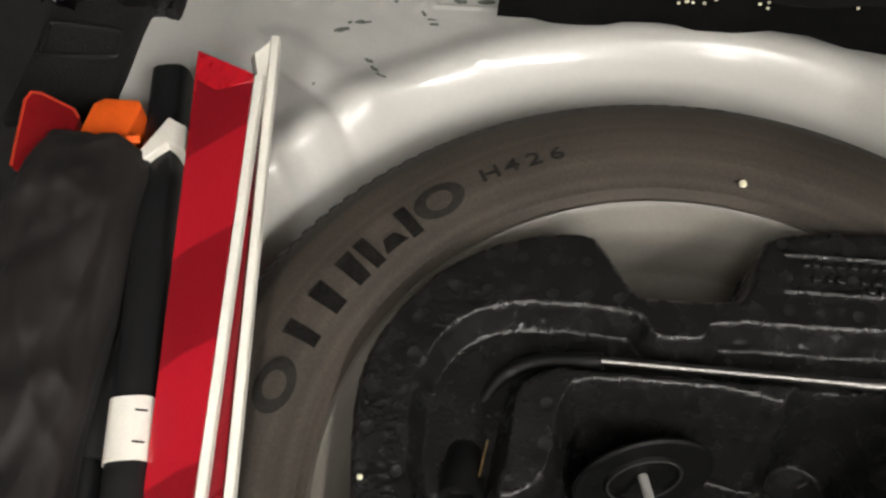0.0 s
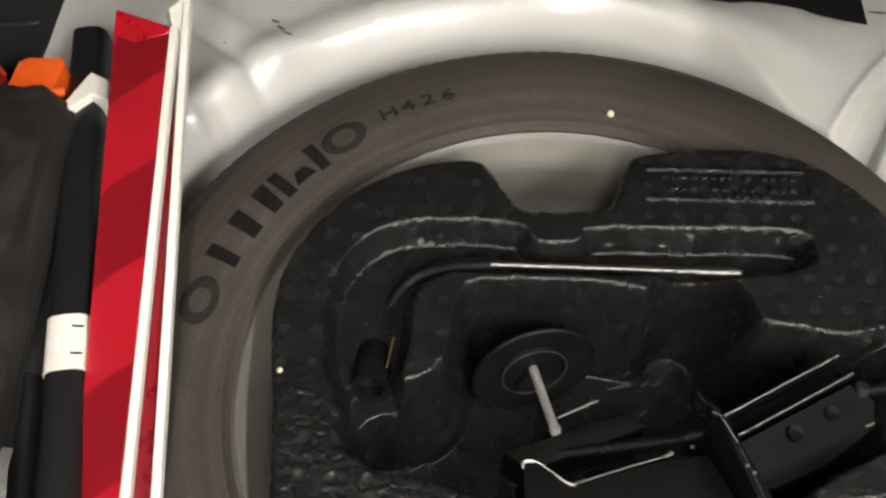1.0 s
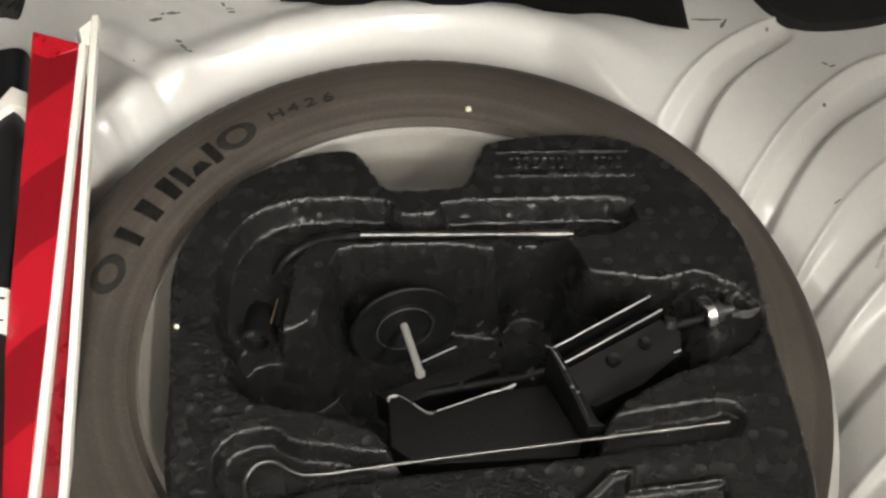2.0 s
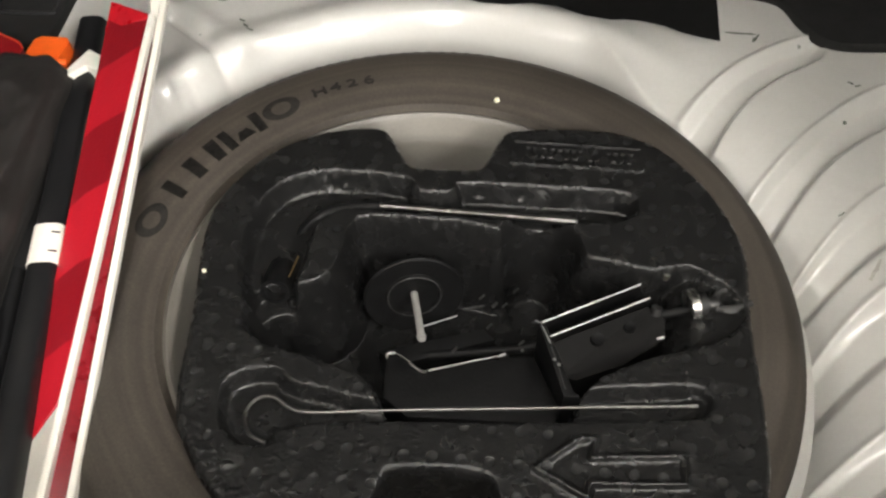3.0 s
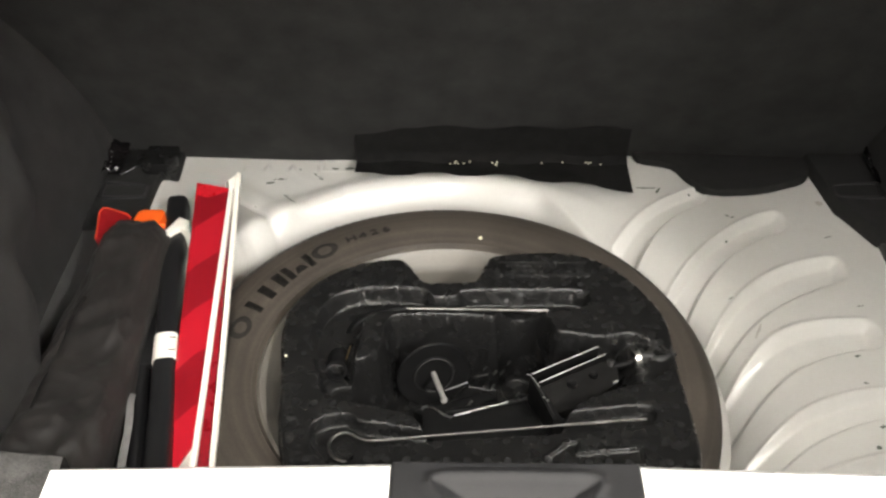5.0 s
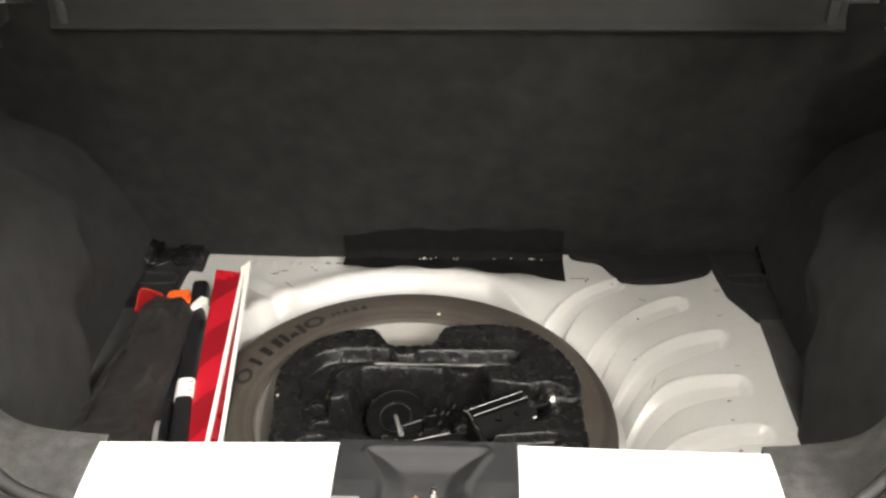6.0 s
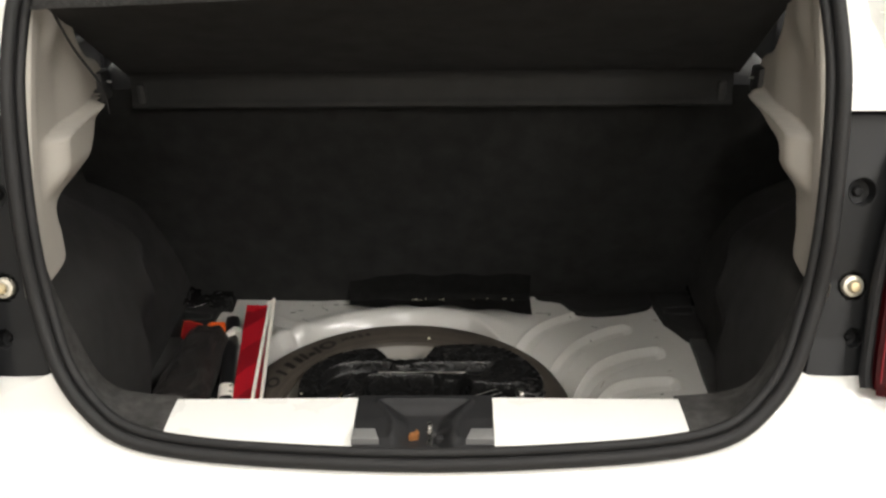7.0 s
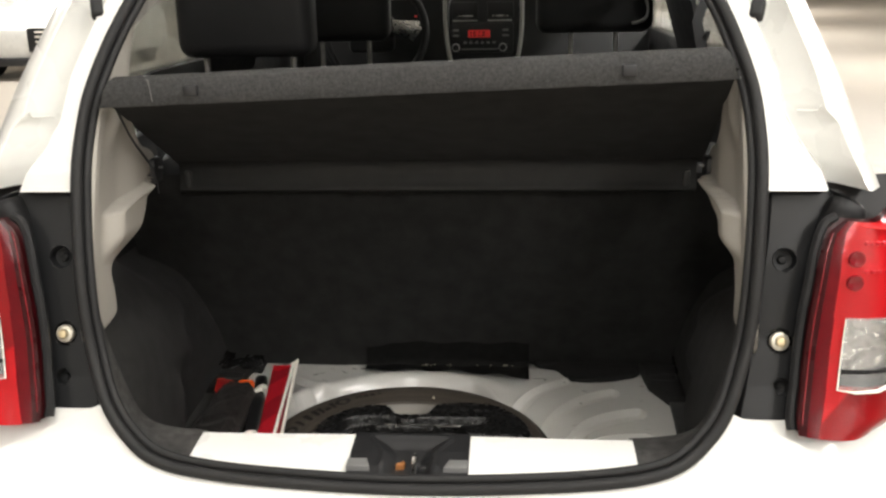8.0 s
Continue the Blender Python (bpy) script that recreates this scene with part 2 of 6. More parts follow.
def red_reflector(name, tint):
    """Moulded red reflector of prisms turned two ways; their uneven shine is painted as diagonal bands."""
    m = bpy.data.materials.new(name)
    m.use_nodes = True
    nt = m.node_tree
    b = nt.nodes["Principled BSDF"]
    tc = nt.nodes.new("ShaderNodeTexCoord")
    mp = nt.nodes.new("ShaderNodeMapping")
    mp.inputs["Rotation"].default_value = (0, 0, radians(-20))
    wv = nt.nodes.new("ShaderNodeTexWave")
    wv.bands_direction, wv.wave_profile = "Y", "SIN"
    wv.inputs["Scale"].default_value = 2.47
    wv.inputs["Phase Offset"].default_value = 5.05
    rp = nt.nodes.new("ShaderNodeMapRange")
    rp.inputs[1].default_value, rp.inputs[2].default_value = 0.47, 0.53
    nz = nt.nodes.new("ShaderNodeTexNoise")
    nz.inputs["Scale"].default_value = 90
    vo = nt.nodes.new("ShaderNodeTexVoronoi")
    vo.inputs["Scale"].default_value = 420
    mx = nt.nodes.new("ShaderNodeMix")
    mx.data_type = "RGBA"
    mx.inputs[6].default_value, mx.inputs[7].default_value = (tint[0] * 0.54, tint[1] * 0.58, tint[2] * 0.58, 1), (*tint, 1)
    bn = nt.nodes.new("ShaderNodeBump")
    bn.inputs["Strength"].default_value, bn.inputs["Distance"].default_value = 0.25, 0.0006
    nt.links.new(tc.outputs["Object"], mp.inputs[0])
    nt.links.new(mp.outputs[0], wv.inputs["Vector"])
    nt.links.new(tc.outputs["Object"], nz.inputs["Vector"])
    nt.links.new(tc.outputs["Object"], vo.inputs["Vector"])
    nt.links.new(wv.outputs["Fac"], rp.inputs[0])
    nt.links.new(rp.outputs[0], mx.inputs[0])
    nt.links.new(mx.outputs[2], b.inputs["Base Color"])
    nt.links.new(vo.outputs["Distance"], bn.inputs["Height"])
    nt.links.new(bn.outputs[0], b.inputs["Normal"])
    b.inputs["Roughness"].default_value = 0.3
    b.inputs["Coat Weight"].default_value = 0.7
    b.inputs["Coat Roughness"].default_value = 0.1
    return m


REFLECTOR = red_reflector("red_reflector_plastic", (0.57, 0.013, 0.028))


def clear_plastic(name, tint, rough=0.05, through_it=0.9):
    m = bpy.data.materials.new(name)
    m.use_nodes = True
    b = m.node_tree.nodes["Principled BSDF"]
    b.inputs["Base Color"].default_value = (*tint, 1)
    b.inputs["Roughness"].default_value = rough
    b.inputs["Transmission Weight"].default_value = through_it
    b.inputs["IOR"].default_value = 1.45
    return m


CHROME = material("lamp_chrome", (0.62, 0.60, 0.57), 0.16, metal=1.0, vary=0.1, bump=0.05)
LAMP_MID = material("deep_red_lamp_band", (0.20, 0.006, 0.012), 0.22, vary=0.2, scale=30, bump=0.03, coat=0.15, spec=0.35)
LAMP_RED = red_reflector("lamp_red_lens", (0.74, 0.009, 0.017))
LAMP_RIM = material("lamp_dark_red", (0.050, 0.002, 0.004), 0.3, vary=0.15, bump=0.02, coat=0.1, spec=0.35)
LENS_CLEAR = clear_plastic("clear_lamp_lens", (0.95, 0.95, 0.95), 0.04, 0.95)
FILM = material("glossy_black_film", (0.010, 0.0085, 0.009), 0.15, vary=0.4, scale=80, bump=0.3, spec=0.55)
GLASS = clear_plastic("window_glass", (0.86, 0.92, 0.90), 0.0, 1.0)


def glow(name, colour, strength):
    m = bpy.data.materials.new(name)
    m.use_nodes = True
    b = m.node_tree.nodes["Principled BSDF"]
    b.inputs["Base Color"].default_value = (*colour, 1)
    b.inputs["Emission Color"].default_value = (*colour, 1)
    b.inputs["Emission Strength"].default_value = strength
    return m


LED_RED = glow("lit_red_display", (0.9, 0.05, 0.045), 0.22)
TUBE_GLOW = glow("lit_lamp_diffuser", (1.0, 0.97, 0.92), 4.0)

# ---------------------------------------------------------------- mesh helpers


def part(name, bm, mat, parent=None, label="", smooth=True):
    me = bpy.data.meshes.new(name)
    bmesh.ops.recalc_face_normals(bm, faces=bm.faces)
    bm.to_mesh(me)
    bm.free()
    return part_mesh(name, me, mat, parent, label, smooth)


def part_mesh(name, me, mat, parent=None, label="", smooth=True, soft=False):
    me.materials.append(mat)
    if smooth:
        me.polygons.foreach_set("use_smooth", [True] * len(me.polygons))
        if not soft:
            me.set_sharp_from_angle(angle=radians(40))
    ob = new(name, me)
    if parent is not None:
        ob.parent = parent
    if label:
        tagged(ob, label)
    return ob


def thing(name, label, category, group="", kind=""):
    ob = new(name)
    ob.empty_display_size = 0.05
    return tagged(ob, label, category, group, kind)


def block(x0, x1, y0, y1, z0, z1, bevel=0.0, segs=2):
    bm = bmesh.new()
    bmesh.ops.create_cube(bm, size=1.0)
    for v in bm.verts:
        v.co = Vector(((x0 + x1) / 2 + v.co.x * (x1 - x0), (y0 + y1) / 2 + v.co.y * (y1 - y0), (z0 + z1) / 2 + v.co.z * (z1 - z0)))
    if bevel:
        bmesh.ops.bevel(bm, geom=bm.edges[:], offset=bevel, segments=segs, affect="EDGES", profile=0.5)
    return bm


def turned(bm, m):
    bmesh.ops.transform(bm, matrix=m, verts=bm.verts)
    return bm


def joined(*bms):
    out = bmesh.new()
    for b in bms:
        me = bpy.data.meshes.new("tmp")
        b.to_mesh(me)
        b.free()
        out.from_mesh(me)
        bpy.data.meshes.remove(me)
    return out


def smooth_path(pts, n=8, closed=False):
    """Catmull-Rom through the points."""
    p = [Vector(q) for q in pts]
    out = []
    count = len(p) if closed else len(p) - 1
    for i in range(count):
        a = p[i - 1] if (closed or i > 0) else p[0] * 2 - p[1]
        b, c = p[i], p[(i + 1) % len(p)]
        d = p[(i + 2) % len(p)] if (closed or i + 2 < len(p)) else c * 2 - b
        for k in range(n):
            t = k / n
            out.append(0.5 * (2 * b + (c - a) * t + (2 * a - 5 * b + 4 * c - d) * t * t + (3 * b - a - 3 * c + d) * t ** 3))
    if not closed:
        out.append(p[-1])
    return out


def tube(path, radius, sides=10, closed=False, section=None, up=None):
    """A rod swept along a path. section: its own outline as (side, up) pairs in metres; radius: a number or one for each point."""
    bm = bmesh.new()
    path = [Vector(p) for p in path]
    n = len(path)
    rings, side = [], None
    for i in range(n):
        if closed:
            d = path[(i + 1) % n] - path[i - 1]
        else:
            d = path[min(i + 1, n - 1)] - path[max(i - 1, 0)]
        d.normalize()
        if up is not None:
            side = d.cross(Vector(up)).normalized()
        elif side is None:
            side = d.orthogonal().normalized()
        else:
            side = (side - d * side.dot(d)).normalized()
        vert = side.cross(d).normalized()
        r = radius[i] if isinstance(radius, (list, tuple)) else radius
        prof = section or [(math.cos(2 * math.pi * k / sides), math.sin(2 * math.pi * k / sides)) for k in range(sides)]
        s = 1.0 if section else r
        rings.append([bm.verts.new(path[i] + side * a * s + vert * b * s) for a, b in prof])
    m = len(rings[0])
    for i in range(n if closed else n - 1):
        for k in range(m):
            bm.faces.new((rings[i][k], rings[i][(k + 1) % m], rings[(i + 1) % n][(k + 1) % m], rings[(i + 1) % n][k]))
    if not closed:
        bm.faces.new(rings[0][::-1])
        bm.faces.new(rings[-1])
    return bm


def revolve(profile, cx, cy, steps=96, closed=True):
    """Turn a profile of (radius, height) round an upright axis."""
    bm = bmesh.new()
    rings = [[bm.verts.new((cx + r * math.cos(2 * math.pi * k / steps), cy + r * math.sin(2 * math.pi * k / steps), z)) for r, z in profile]
             for k in range(steps)]
    m = len(profile)
    for k in range(steps):
        a, b = rings[k], rings[(k + 1) % steps]
        for i in range(m if closed else m - 1):
            bm.faces.new((a[i], a[(i + 1) % m], b[(i + 1) % m], b[i]))
    return bm


def prism(outline, lo, hi, axis="z", bevel=0.0, segs=2):
    """Extrude a flat outline along an axis; for x the outline is (y, z), for y (x, z), for z (x, y)."""
    bm = bmesh.new()

    def at(a, b, c):
        return {"x": (c, a, b), "y": (a, c, b), "z": (a, b, c)}[axis]

    low = [bm.verts.new(at(a, b, lo)) for a, b in outline]
    high = [bm.verts.new(at(a, b, hi)) for a, b in outline]
    n = len(outline)
    caps = [bm.faces.new(low[::-1]), bm.faces.new(high)]
    for i in range(n):
        bm.faces.new((low[i], low[(i + 1) % n], high[(i + 1) % n], high[i]))
    bmesh.ops.recalc_face_normals(bm, faces=bm.faces)
    if bevel:
        edges = [e for f in caps for e in f.edges]
        bmesh.ops.bevel(bm, geom=edges, offset=bevel, segments=segs, affect="EDGES", profile=0.5)
    return bm


def sheet(rows, thick=0.0):
    """A surface through rows of points; thick: a second skin behind it."""
    bm = bmesh.new()
    vs = [[bm.verts.new(p) for p in r] for r in rows]
    for i in range(len(vs) - 1):
        for k in range(len(vs[0]) - 1):
            bm.faces.new((vs[i][k], vs[i][k + 1], vs[i + 1][k + 1], vs[i + 1][k]))
    if thick:
        bmesh.ops.solidify(bm, geom=bm.faces[:], thickness=thick)
    return bm


def field(xs, ys, zs, keep):
    """A height field as a mesh; cells with any dropped corner are left out."""
    ny, nx = zs.shape
    gx, gy = np.meshgrid(xs, ys)
    idx = -np.ones(zs.shape, int)
    idx[keep] = np.arange(keep.sum())
    verts = np.stack([gx[keep], gy[keep], zs[keep]], 1)
    a, b, c, d = idx[:-1, :-1], idx[:-1, 1:], idx[1:, 1:], idx[1:, :-1]
    ok = (a >= 0) & (b >= 0) & (c >= 0) & (d >= 0)
    faces = np.stack([a[ok], b[ok], c[ok], d[ok]], 1)
    me = bpy.data.meshes.new("field")
    me.from_pydata(verts.tolist(), [], faces.tolist())
    me.update()
    return me


def inside_distance(px, py, poly):
    """Signed distance to a closed outline, below zero inside it."""
    best = np.full(px.shape, 1e9)
    odd = np.zeros(px.shape, bool)
    n = len(poly)
    for i in range(n):
        (ax, ay), (bx, by) = poly[i][:2], poly[(i + 1) % n][:2]
        ex, ey = bx - ax, by - ay
        t = np.clip(((px - ax) * ex + (py - ay) * ey) / (ex * ex + ey * ey + 1e-12), 0, 1)
        best = np.minimum(best, np.hypot(px - ax - t * ex, py - ay - t * ey))
        if ay != by:
            cross = (ay > py) != (by > py)
            odd ^= cross & (px < (bx - ax) * (py - ay) / (by - ay) + ax)
    return np.where(odd, -best, best)


def line_distance(px, py, pts):
    best = np.full(px.shape, 1e9)
    for (ax, ay), (bx, by) in zip(pts[:-1], pts[1:]):
        ex, ey = bx - ax, by - ay
        t = np.clip(((px - ax) * ex + (py - ay) * ey) / (ex * ex + ey * ey + 1e-12), 0, 1)
        best = np.minimum(best, np.hypot(px - ax - t * ex, py - ay - t * ey))
    return best


def ease(v):
    v = np.clip(v, 0, 1)
    return v * v * (3 - 2 * v)


def rounded(pts, n=5):
    return [(p.x, p.y) for p in smooth_path([(a, b, 0) for a, b in pts], n, closed=True)]


# ---------------------------------------------------------------- the showroom
def plain_room():
    part("ground", block(-22, 22, -10, 76, -0.25, -0.012), WALL_PAINT, smooth=False)
    g = bpy.data.objects["ground"]
    tagged(g, "concrete slab under the plank floor of a showroom", "floor", kind="structure")
    for nm, lab, dims in (("wall_north", "plain pale showroom wall ahead of the car", (-22, 22, 75.8, 76.0, 0, 4.2)),
                          ("wall_south", "plain pale showroom wall behind the visitor", (-22, 22, -10.0, -9.8, 0, 4.2)),
                          ("wall_east", "plain pale showroom wall beside the car", (21.8, 22.0, -9.8, 75.8, 0, 4.2)),
                          ("wall_west", "plain pale showroom wall beyond the white car", (-22.0, -21.8, -9.8, 75.8, 0, 4.2))):
        ob = part(nm, block(*dims), WALL_PAINT, smooth=False)
        tagged(ob, lab, "wall", kind="structure")
    ob = part("ceiling", block(-22, 22, -10, 76, 4.2, 4.3), CEIL_PAINT, smooth=False)
    tagged(ob, "plain white showroom ceiling", "ceiling", kind="structure")


plain_room()


# ---------------------------------------------------------------- the opening of the boot
OPENING_HALF = [(0.0, -0.422, 0.649), (0.16, -0.421, 0.654), (0.300, -0.417, 0.664), (0.385, -0.408, 0.680), (0.437, -0.389, 0.712),
                (0.479, -0.366, 0.765), (0.507, -0.337, 0.843), (0.520, -0.314, 0.942), (0.528, -0.272, 1.077), (0.528, -0.235, 1.155),
                (0.517, -0.193, 1.233), (0.480, -0.129, 1.338), (0.425, -0.060, 1.430), (0.30, -0.015, 1.475), (0.0, 0.0, 1.485)]
OPENING = OPENING_HALF + [(-x, y, z) for x, y, z in OPENING_HALF[-2:0:-1]]
PROFILE_Z = [0.20, 0.45, 0.62, 0.66, 0.70, 0.78, 0.85, 0.96, 1.10, 1.25, 1.40, 1.60]
PROFILE_Y = [-0.50, -0.52, -0.47, -0.43, -0.395, -0.36, -0.335, -0.31, -0.265, -0.185, -0.09, 0.05]


def rear_y(z):
    return float(np.interp(z, PROFILE_Z, PROFILE_Y))


car = thing("hatchback_car", "white small hatchback car with its boot open", "car")


def body_shell():
    # rear face: a ring from the opening out to the outline of the body
    loop = smooth_path(OPENING, 14, closed=True)
    outer_half = [(0.0, 0.22), (0.40, 0.22), (0.68, 0.25), (0.775, 0.36), (0.785, 0.55), (0.775, 0.72), (0.755, 0.90), (0.715, 1.04), (0.690, 1.105),
                  (0.655, 1.22), (0.612, 1.335), (0.56, 1.44), (0.42, 1.52), (0.0, 1.545)]
    outer = outer_half + [(-x, z) for x, z in outer_half[-2:0:-1]]
    outer = [(p.x, p.y) for p in smooth_path([(a, b, 0) for a, b in outer], 40, closed=True)]

    def bearing(x, z):
        return math.atan2(z - 0.95, x)

    ob = sorted((bearing(x, z), x, z) for x, z in outer)
    oa = np.array([o[0] for o in ob])
    ox, oz = np.array([o[1] for o in ob]), np.array([o[2] for o in ob])
    rows = []
    for q in loop:
        if q.z > 0.757:
            continue
        a = bearing(q.x, q.z)
        ex, ez = np.interp(a, oa, ox, period=2 * math.pi), np.interp(a, oa, oz, period=2 * math.pi)
        row = [(q.x, q.y + 0.012, q.z)]
        for f in (0.02, 0.06, 0.12, 0.2, 0.35, 0.5, 0.66, 0.8, 0.9, 0.96, 1.0):
            x, z = q.x + (ex - q.x) * f, q.z + (ez - q.z) * f
            y = q.y + rear_y(z) - rear_y(q.z) - 0.055 * math.sin(math.pi * min(1, f * 1.2)) * float(ease(np.array((0.70 - q.z) / 0.03)))
            row.append((x, y + 0.06 * max(0, f - 0.85) / 0.15, z))
        row.append((ex * 1.012, row[-1][1] + 0.07, ez))
        rows.append((math.atan2(q.x, -(q.z - 2.0)), row))
    rows = [r for _, r in sorted(rows, key=lambda e: e[0])]
    part("rear_body_panel", sheet(rows), WHITE_PAINT, car, "white painted rear body below the boot opening")
    hz = [p[2] for p in OPENING_HALF[4:13]]
    hx = [p[0] for p in OPENING_HALF[4:13]]
    oz2 = [z for _, z in outer_half[3:12]]
    ox2 = [x for x, _ in outer_half[3:12]]
    for s in (-1, 1):
        rows = []
        for z in np.concatenate([[1.0665, 1.068], np.linspace(1.072, 1.43, 80)]):
            xs_, xo = float(np.interp(z, hz, hx)) - 0.004, float(np.interp(z, oz2, ox2))
            c0 = float(np.interp(z, [1.06, 1.09, 1.13, 1.17, 1.25, 1.43], [0.58, 0.53, 0.40, 0.30, 0.33, 0.36])) + 0.010 * math.sin(z * 70) * (z < 1.14)
            c1 = float(np.interp(z, [1.06, 1.09, 1.13, 1.165, 1.18, 1.25, 1.43], [0.84, 0.80, 0.76, 0.73, 0.66, 0.68, 0.70]))
            row = []
            for f in (0.0, 0.03, 0.08, 0.15, c0 - 0.10, c0 - 0.06, c0 - 0.03, c0, c0 + 0.02, c0 + 0.05, c0 + 0.09, (c0 + c1) / 2, c1 - 0.07, c1 - 0.05, c1 - 0.025, c1 - 0.01, c1, c1 + 0.03, 0.97, 1.0):
                # the gutter: its bed lies along the body side and climbs to a crisp outer edge
                sunk = 0.066 * float(ease(np.array((f - c0 + 0.06) / 0.12)) * (1 - np.clip((f - c0 - 0.04) / (c1 - c0 - 0.04), 0, 1) ** 1.3))
                y = rear_y(z) + 0.012 * (f < 0.02) + sunk + 0.05 * max(0, f - 0.93) / 0.07 + (0.02 if z < 1.067 else 0)
                row.append((s * (xs_ + (xo - xs_) * f), y, z))
            row.append((s * xo * 1.012, row[-1][1] + 0.08, z))
            rows.append(row)
        part("pillar_panel", sheet(rows), WHITE_PAINT, car, "white painted pillar with a drain channel beside the opening")
        # short seam across the gutter and the rolled edge outside it
        zs_ = 1.174
        xa, xb = float(np.interp(zs_, hz, hx)), float(np.interp(zs_, oz2, ox2))
        part("gutter_seam", tube([(s * (xa + (xb - xa) * f), rear_y(zs_) + dy, zs_ + dz) for f, dy, dz in ((0.42, 0.036, 0.0), (0.52, 0.022, 0.001), (0.58, 0.011, 0.003), (0.60, 0.008, 0.010))], 0.0018, 6), WHITE_PAINT, car)
        edge = []
        for z in np.linspace(1.085, 1.42, 40):
            xa, xb = float(np.interp(z, hz, hx)) - 0.004, float(np.interp(z, oz2, ox2))
            c1 = float(np.interp(z, [1.06, 1.09, 1.13, 1.165, 1.18, 1.25, 1.43], [0.84, 0.80, 0.76, 0.73, 0.66, 0.68, 0.70]))
            edge.append((s * (xa + (xb - xa) * (c1 + 0.01)), rear_y(z) - 0.0005, z))
        part("gutter_edge", tube(smooth_path(edge, 2), 0.0022, 8), WHITE_PAINT, car, "rolled white edge of the rain gutter")
        # black backing added so the gaps beside strip and lamp stay dark
        part("lamp_backing", sheet([[(s * 0.545, rear_y(z) + 0.062, z), (s * 0.60, rear_y(z) + 0.060, z), (s * 0.78, rear_y(z) + 0.10, z)] for z in np.linspace(0.70, 1.075, 12)]), BLACK_PLASTIC, car, "black backing behind the lamp")
        part("seal_flange", sheet([[(s * (float(np.interp(z, hz, hx)) - 0.004), rear_y(z) + 0.012, z), (s * (float(np.interp(z, hz, hx)) + 0.012), rear_y(z) + 0.03, z), (s * (float(np.interp(z, hz, hx)) + 0.014), rear_y(z) + 0.07, z)]
                                    for z in np.linspace(0.712, 1.10, 30)]), BLACK_PLASTIC, car)
    for x, z in ((0.519, 1.322), (-0.512, 1.340)):
        y = rear_y(z)
        part("rubber_stop", turned(block(-0.010, 0.010, -0.012, 0.012, -0.018, 0.018, 0.006, 3), pose(x * 1.02, y + 0.004, z, -35, 0, -25 if x > 0 else 25)), RUBBER, car, "small black rubber stop on the pillar")
    part("roof_header", tube([(x, y + 0.02, z + 0.035) for x, y, z in OPENING[12:17]], 0.035, 10), WHITE_PAINT, car, "white painted roof edge")
    for s in (-1, 1):
        rows = []
        for y in np.linspace(0, 1, 14):
            row = []
            for z, x, ys_ in ((0.22, 0.70, -0.40), (0.36, 0.785, -0.42), (0.55, 0.80, -0.42), (0.72, 0.80, -0.30), (0.90, 0.79, -0.22), (0.99, 0.765, -0.18)):
                row.append((s * (x + 0.03 * math.sin(math.pi * y)), ys_ + (3.2 - ys_) * y, z + 0.15 * y * (z > 0.8)))
            rows.append(row)
        part("flank_panel", sheet(rows, 0.012), WHITE_PAINT, car, "white painted side of the car")
        # rear pillar and roof rail above the flank
        rows = []
        for f in np.linspace(0, 1, 10):
            rows.append([(s * (x - 0.02 * f), y + f * dy, z) for x, y, z, dy in
                         ((0.770, -0.17, 0.985, 0.20), (0.722, -0.13, 1.06, 0.16), (0.697, -0.10, 1.11, 0.14), (0.662, -0.03, 1.22, 0.15),
                          (0.619, 0.05, 1.335, 0.27), (0.566, 0.16, 1.44, 0.42))])
        part("rear_pillar", sheet(rows, 0.012), WHITE_PAINT, car, "white painted rear pillar")
        part("roof_rail", tube([(s * 0.56, 0.5, 1.45), (s * 0.56, 1.2, 1.47), (s * 0.55, 1.9, 1.40), (s * 0.60, 2.5, 1.0)], 0.035, 8), WHITE_PAINT, car)
        part("side_glass", sheet([[(s * 0.745, 0.0, 1.03), (s * 0.745, 2.3, 1.03)], [(s * 0.58, 0.45, 1.44), (s * 0.58, 1.8, 1.44)]], 0.004), GLASS, car,
             "clear side window glass", smooth=False).visible_shadow = False
        part("middle_pillar", sheet([[(s * (x - 0.03), y0, z), (s * (x - 0.045), (y0 + y1) / 2, z), (s * (x - 0.03), y1, z)] for x, y0, y1, z in ((0.735, 0.74, 1.32, 1.02), (0.700, 0.76, 1.30, 1.12), (0.645, 0.80, 1.26, 1.28), (0.575, 0.84, 1.22, 1.46))], 0.03), SEAT, car, "black trimmed middle pillar")
        part("door_panel", block(s * 0.70 - 0.03, s * 0.70 + 0.03, 0.45, 2.3, 0.30, 1.185, 0.015), SEAT, car, "black inner door panel")
    for s in (-1, 1):
        rows = []
        for x in np.linspace(0.497, 0.80, 24):
            back = 0.55 * max(0, x - 0.62) ** 1.5
            rows.append([(s * x, -0.360 + back + dy, z) for dy, z in ((0.045, 0.737), (0.012, 0.7365), (0.0, 0.733), (-0.008, 0.722), (-0.020, 0.70), (-0.045, 0.66), (-0.080, 0.62), (-0.10, 0.56))])
        part("bumper_top", sheet(rows), WHITE_PAINT, car, "white painted bumper below the tail lamp")
    rows = [[(x, y, 1.52 + 0.02 * math.cos(x * 2.2) - 0.10 * max(0, y - 1.3) ** 2) for x in np.linspace(-0.58, 0.58, 9)] for y in np.linspace(0.02, 1.95, 10)]
    part("roof_panel", sheet(rows, 0.03), WHITE_PAINT, car, "white painted roof")
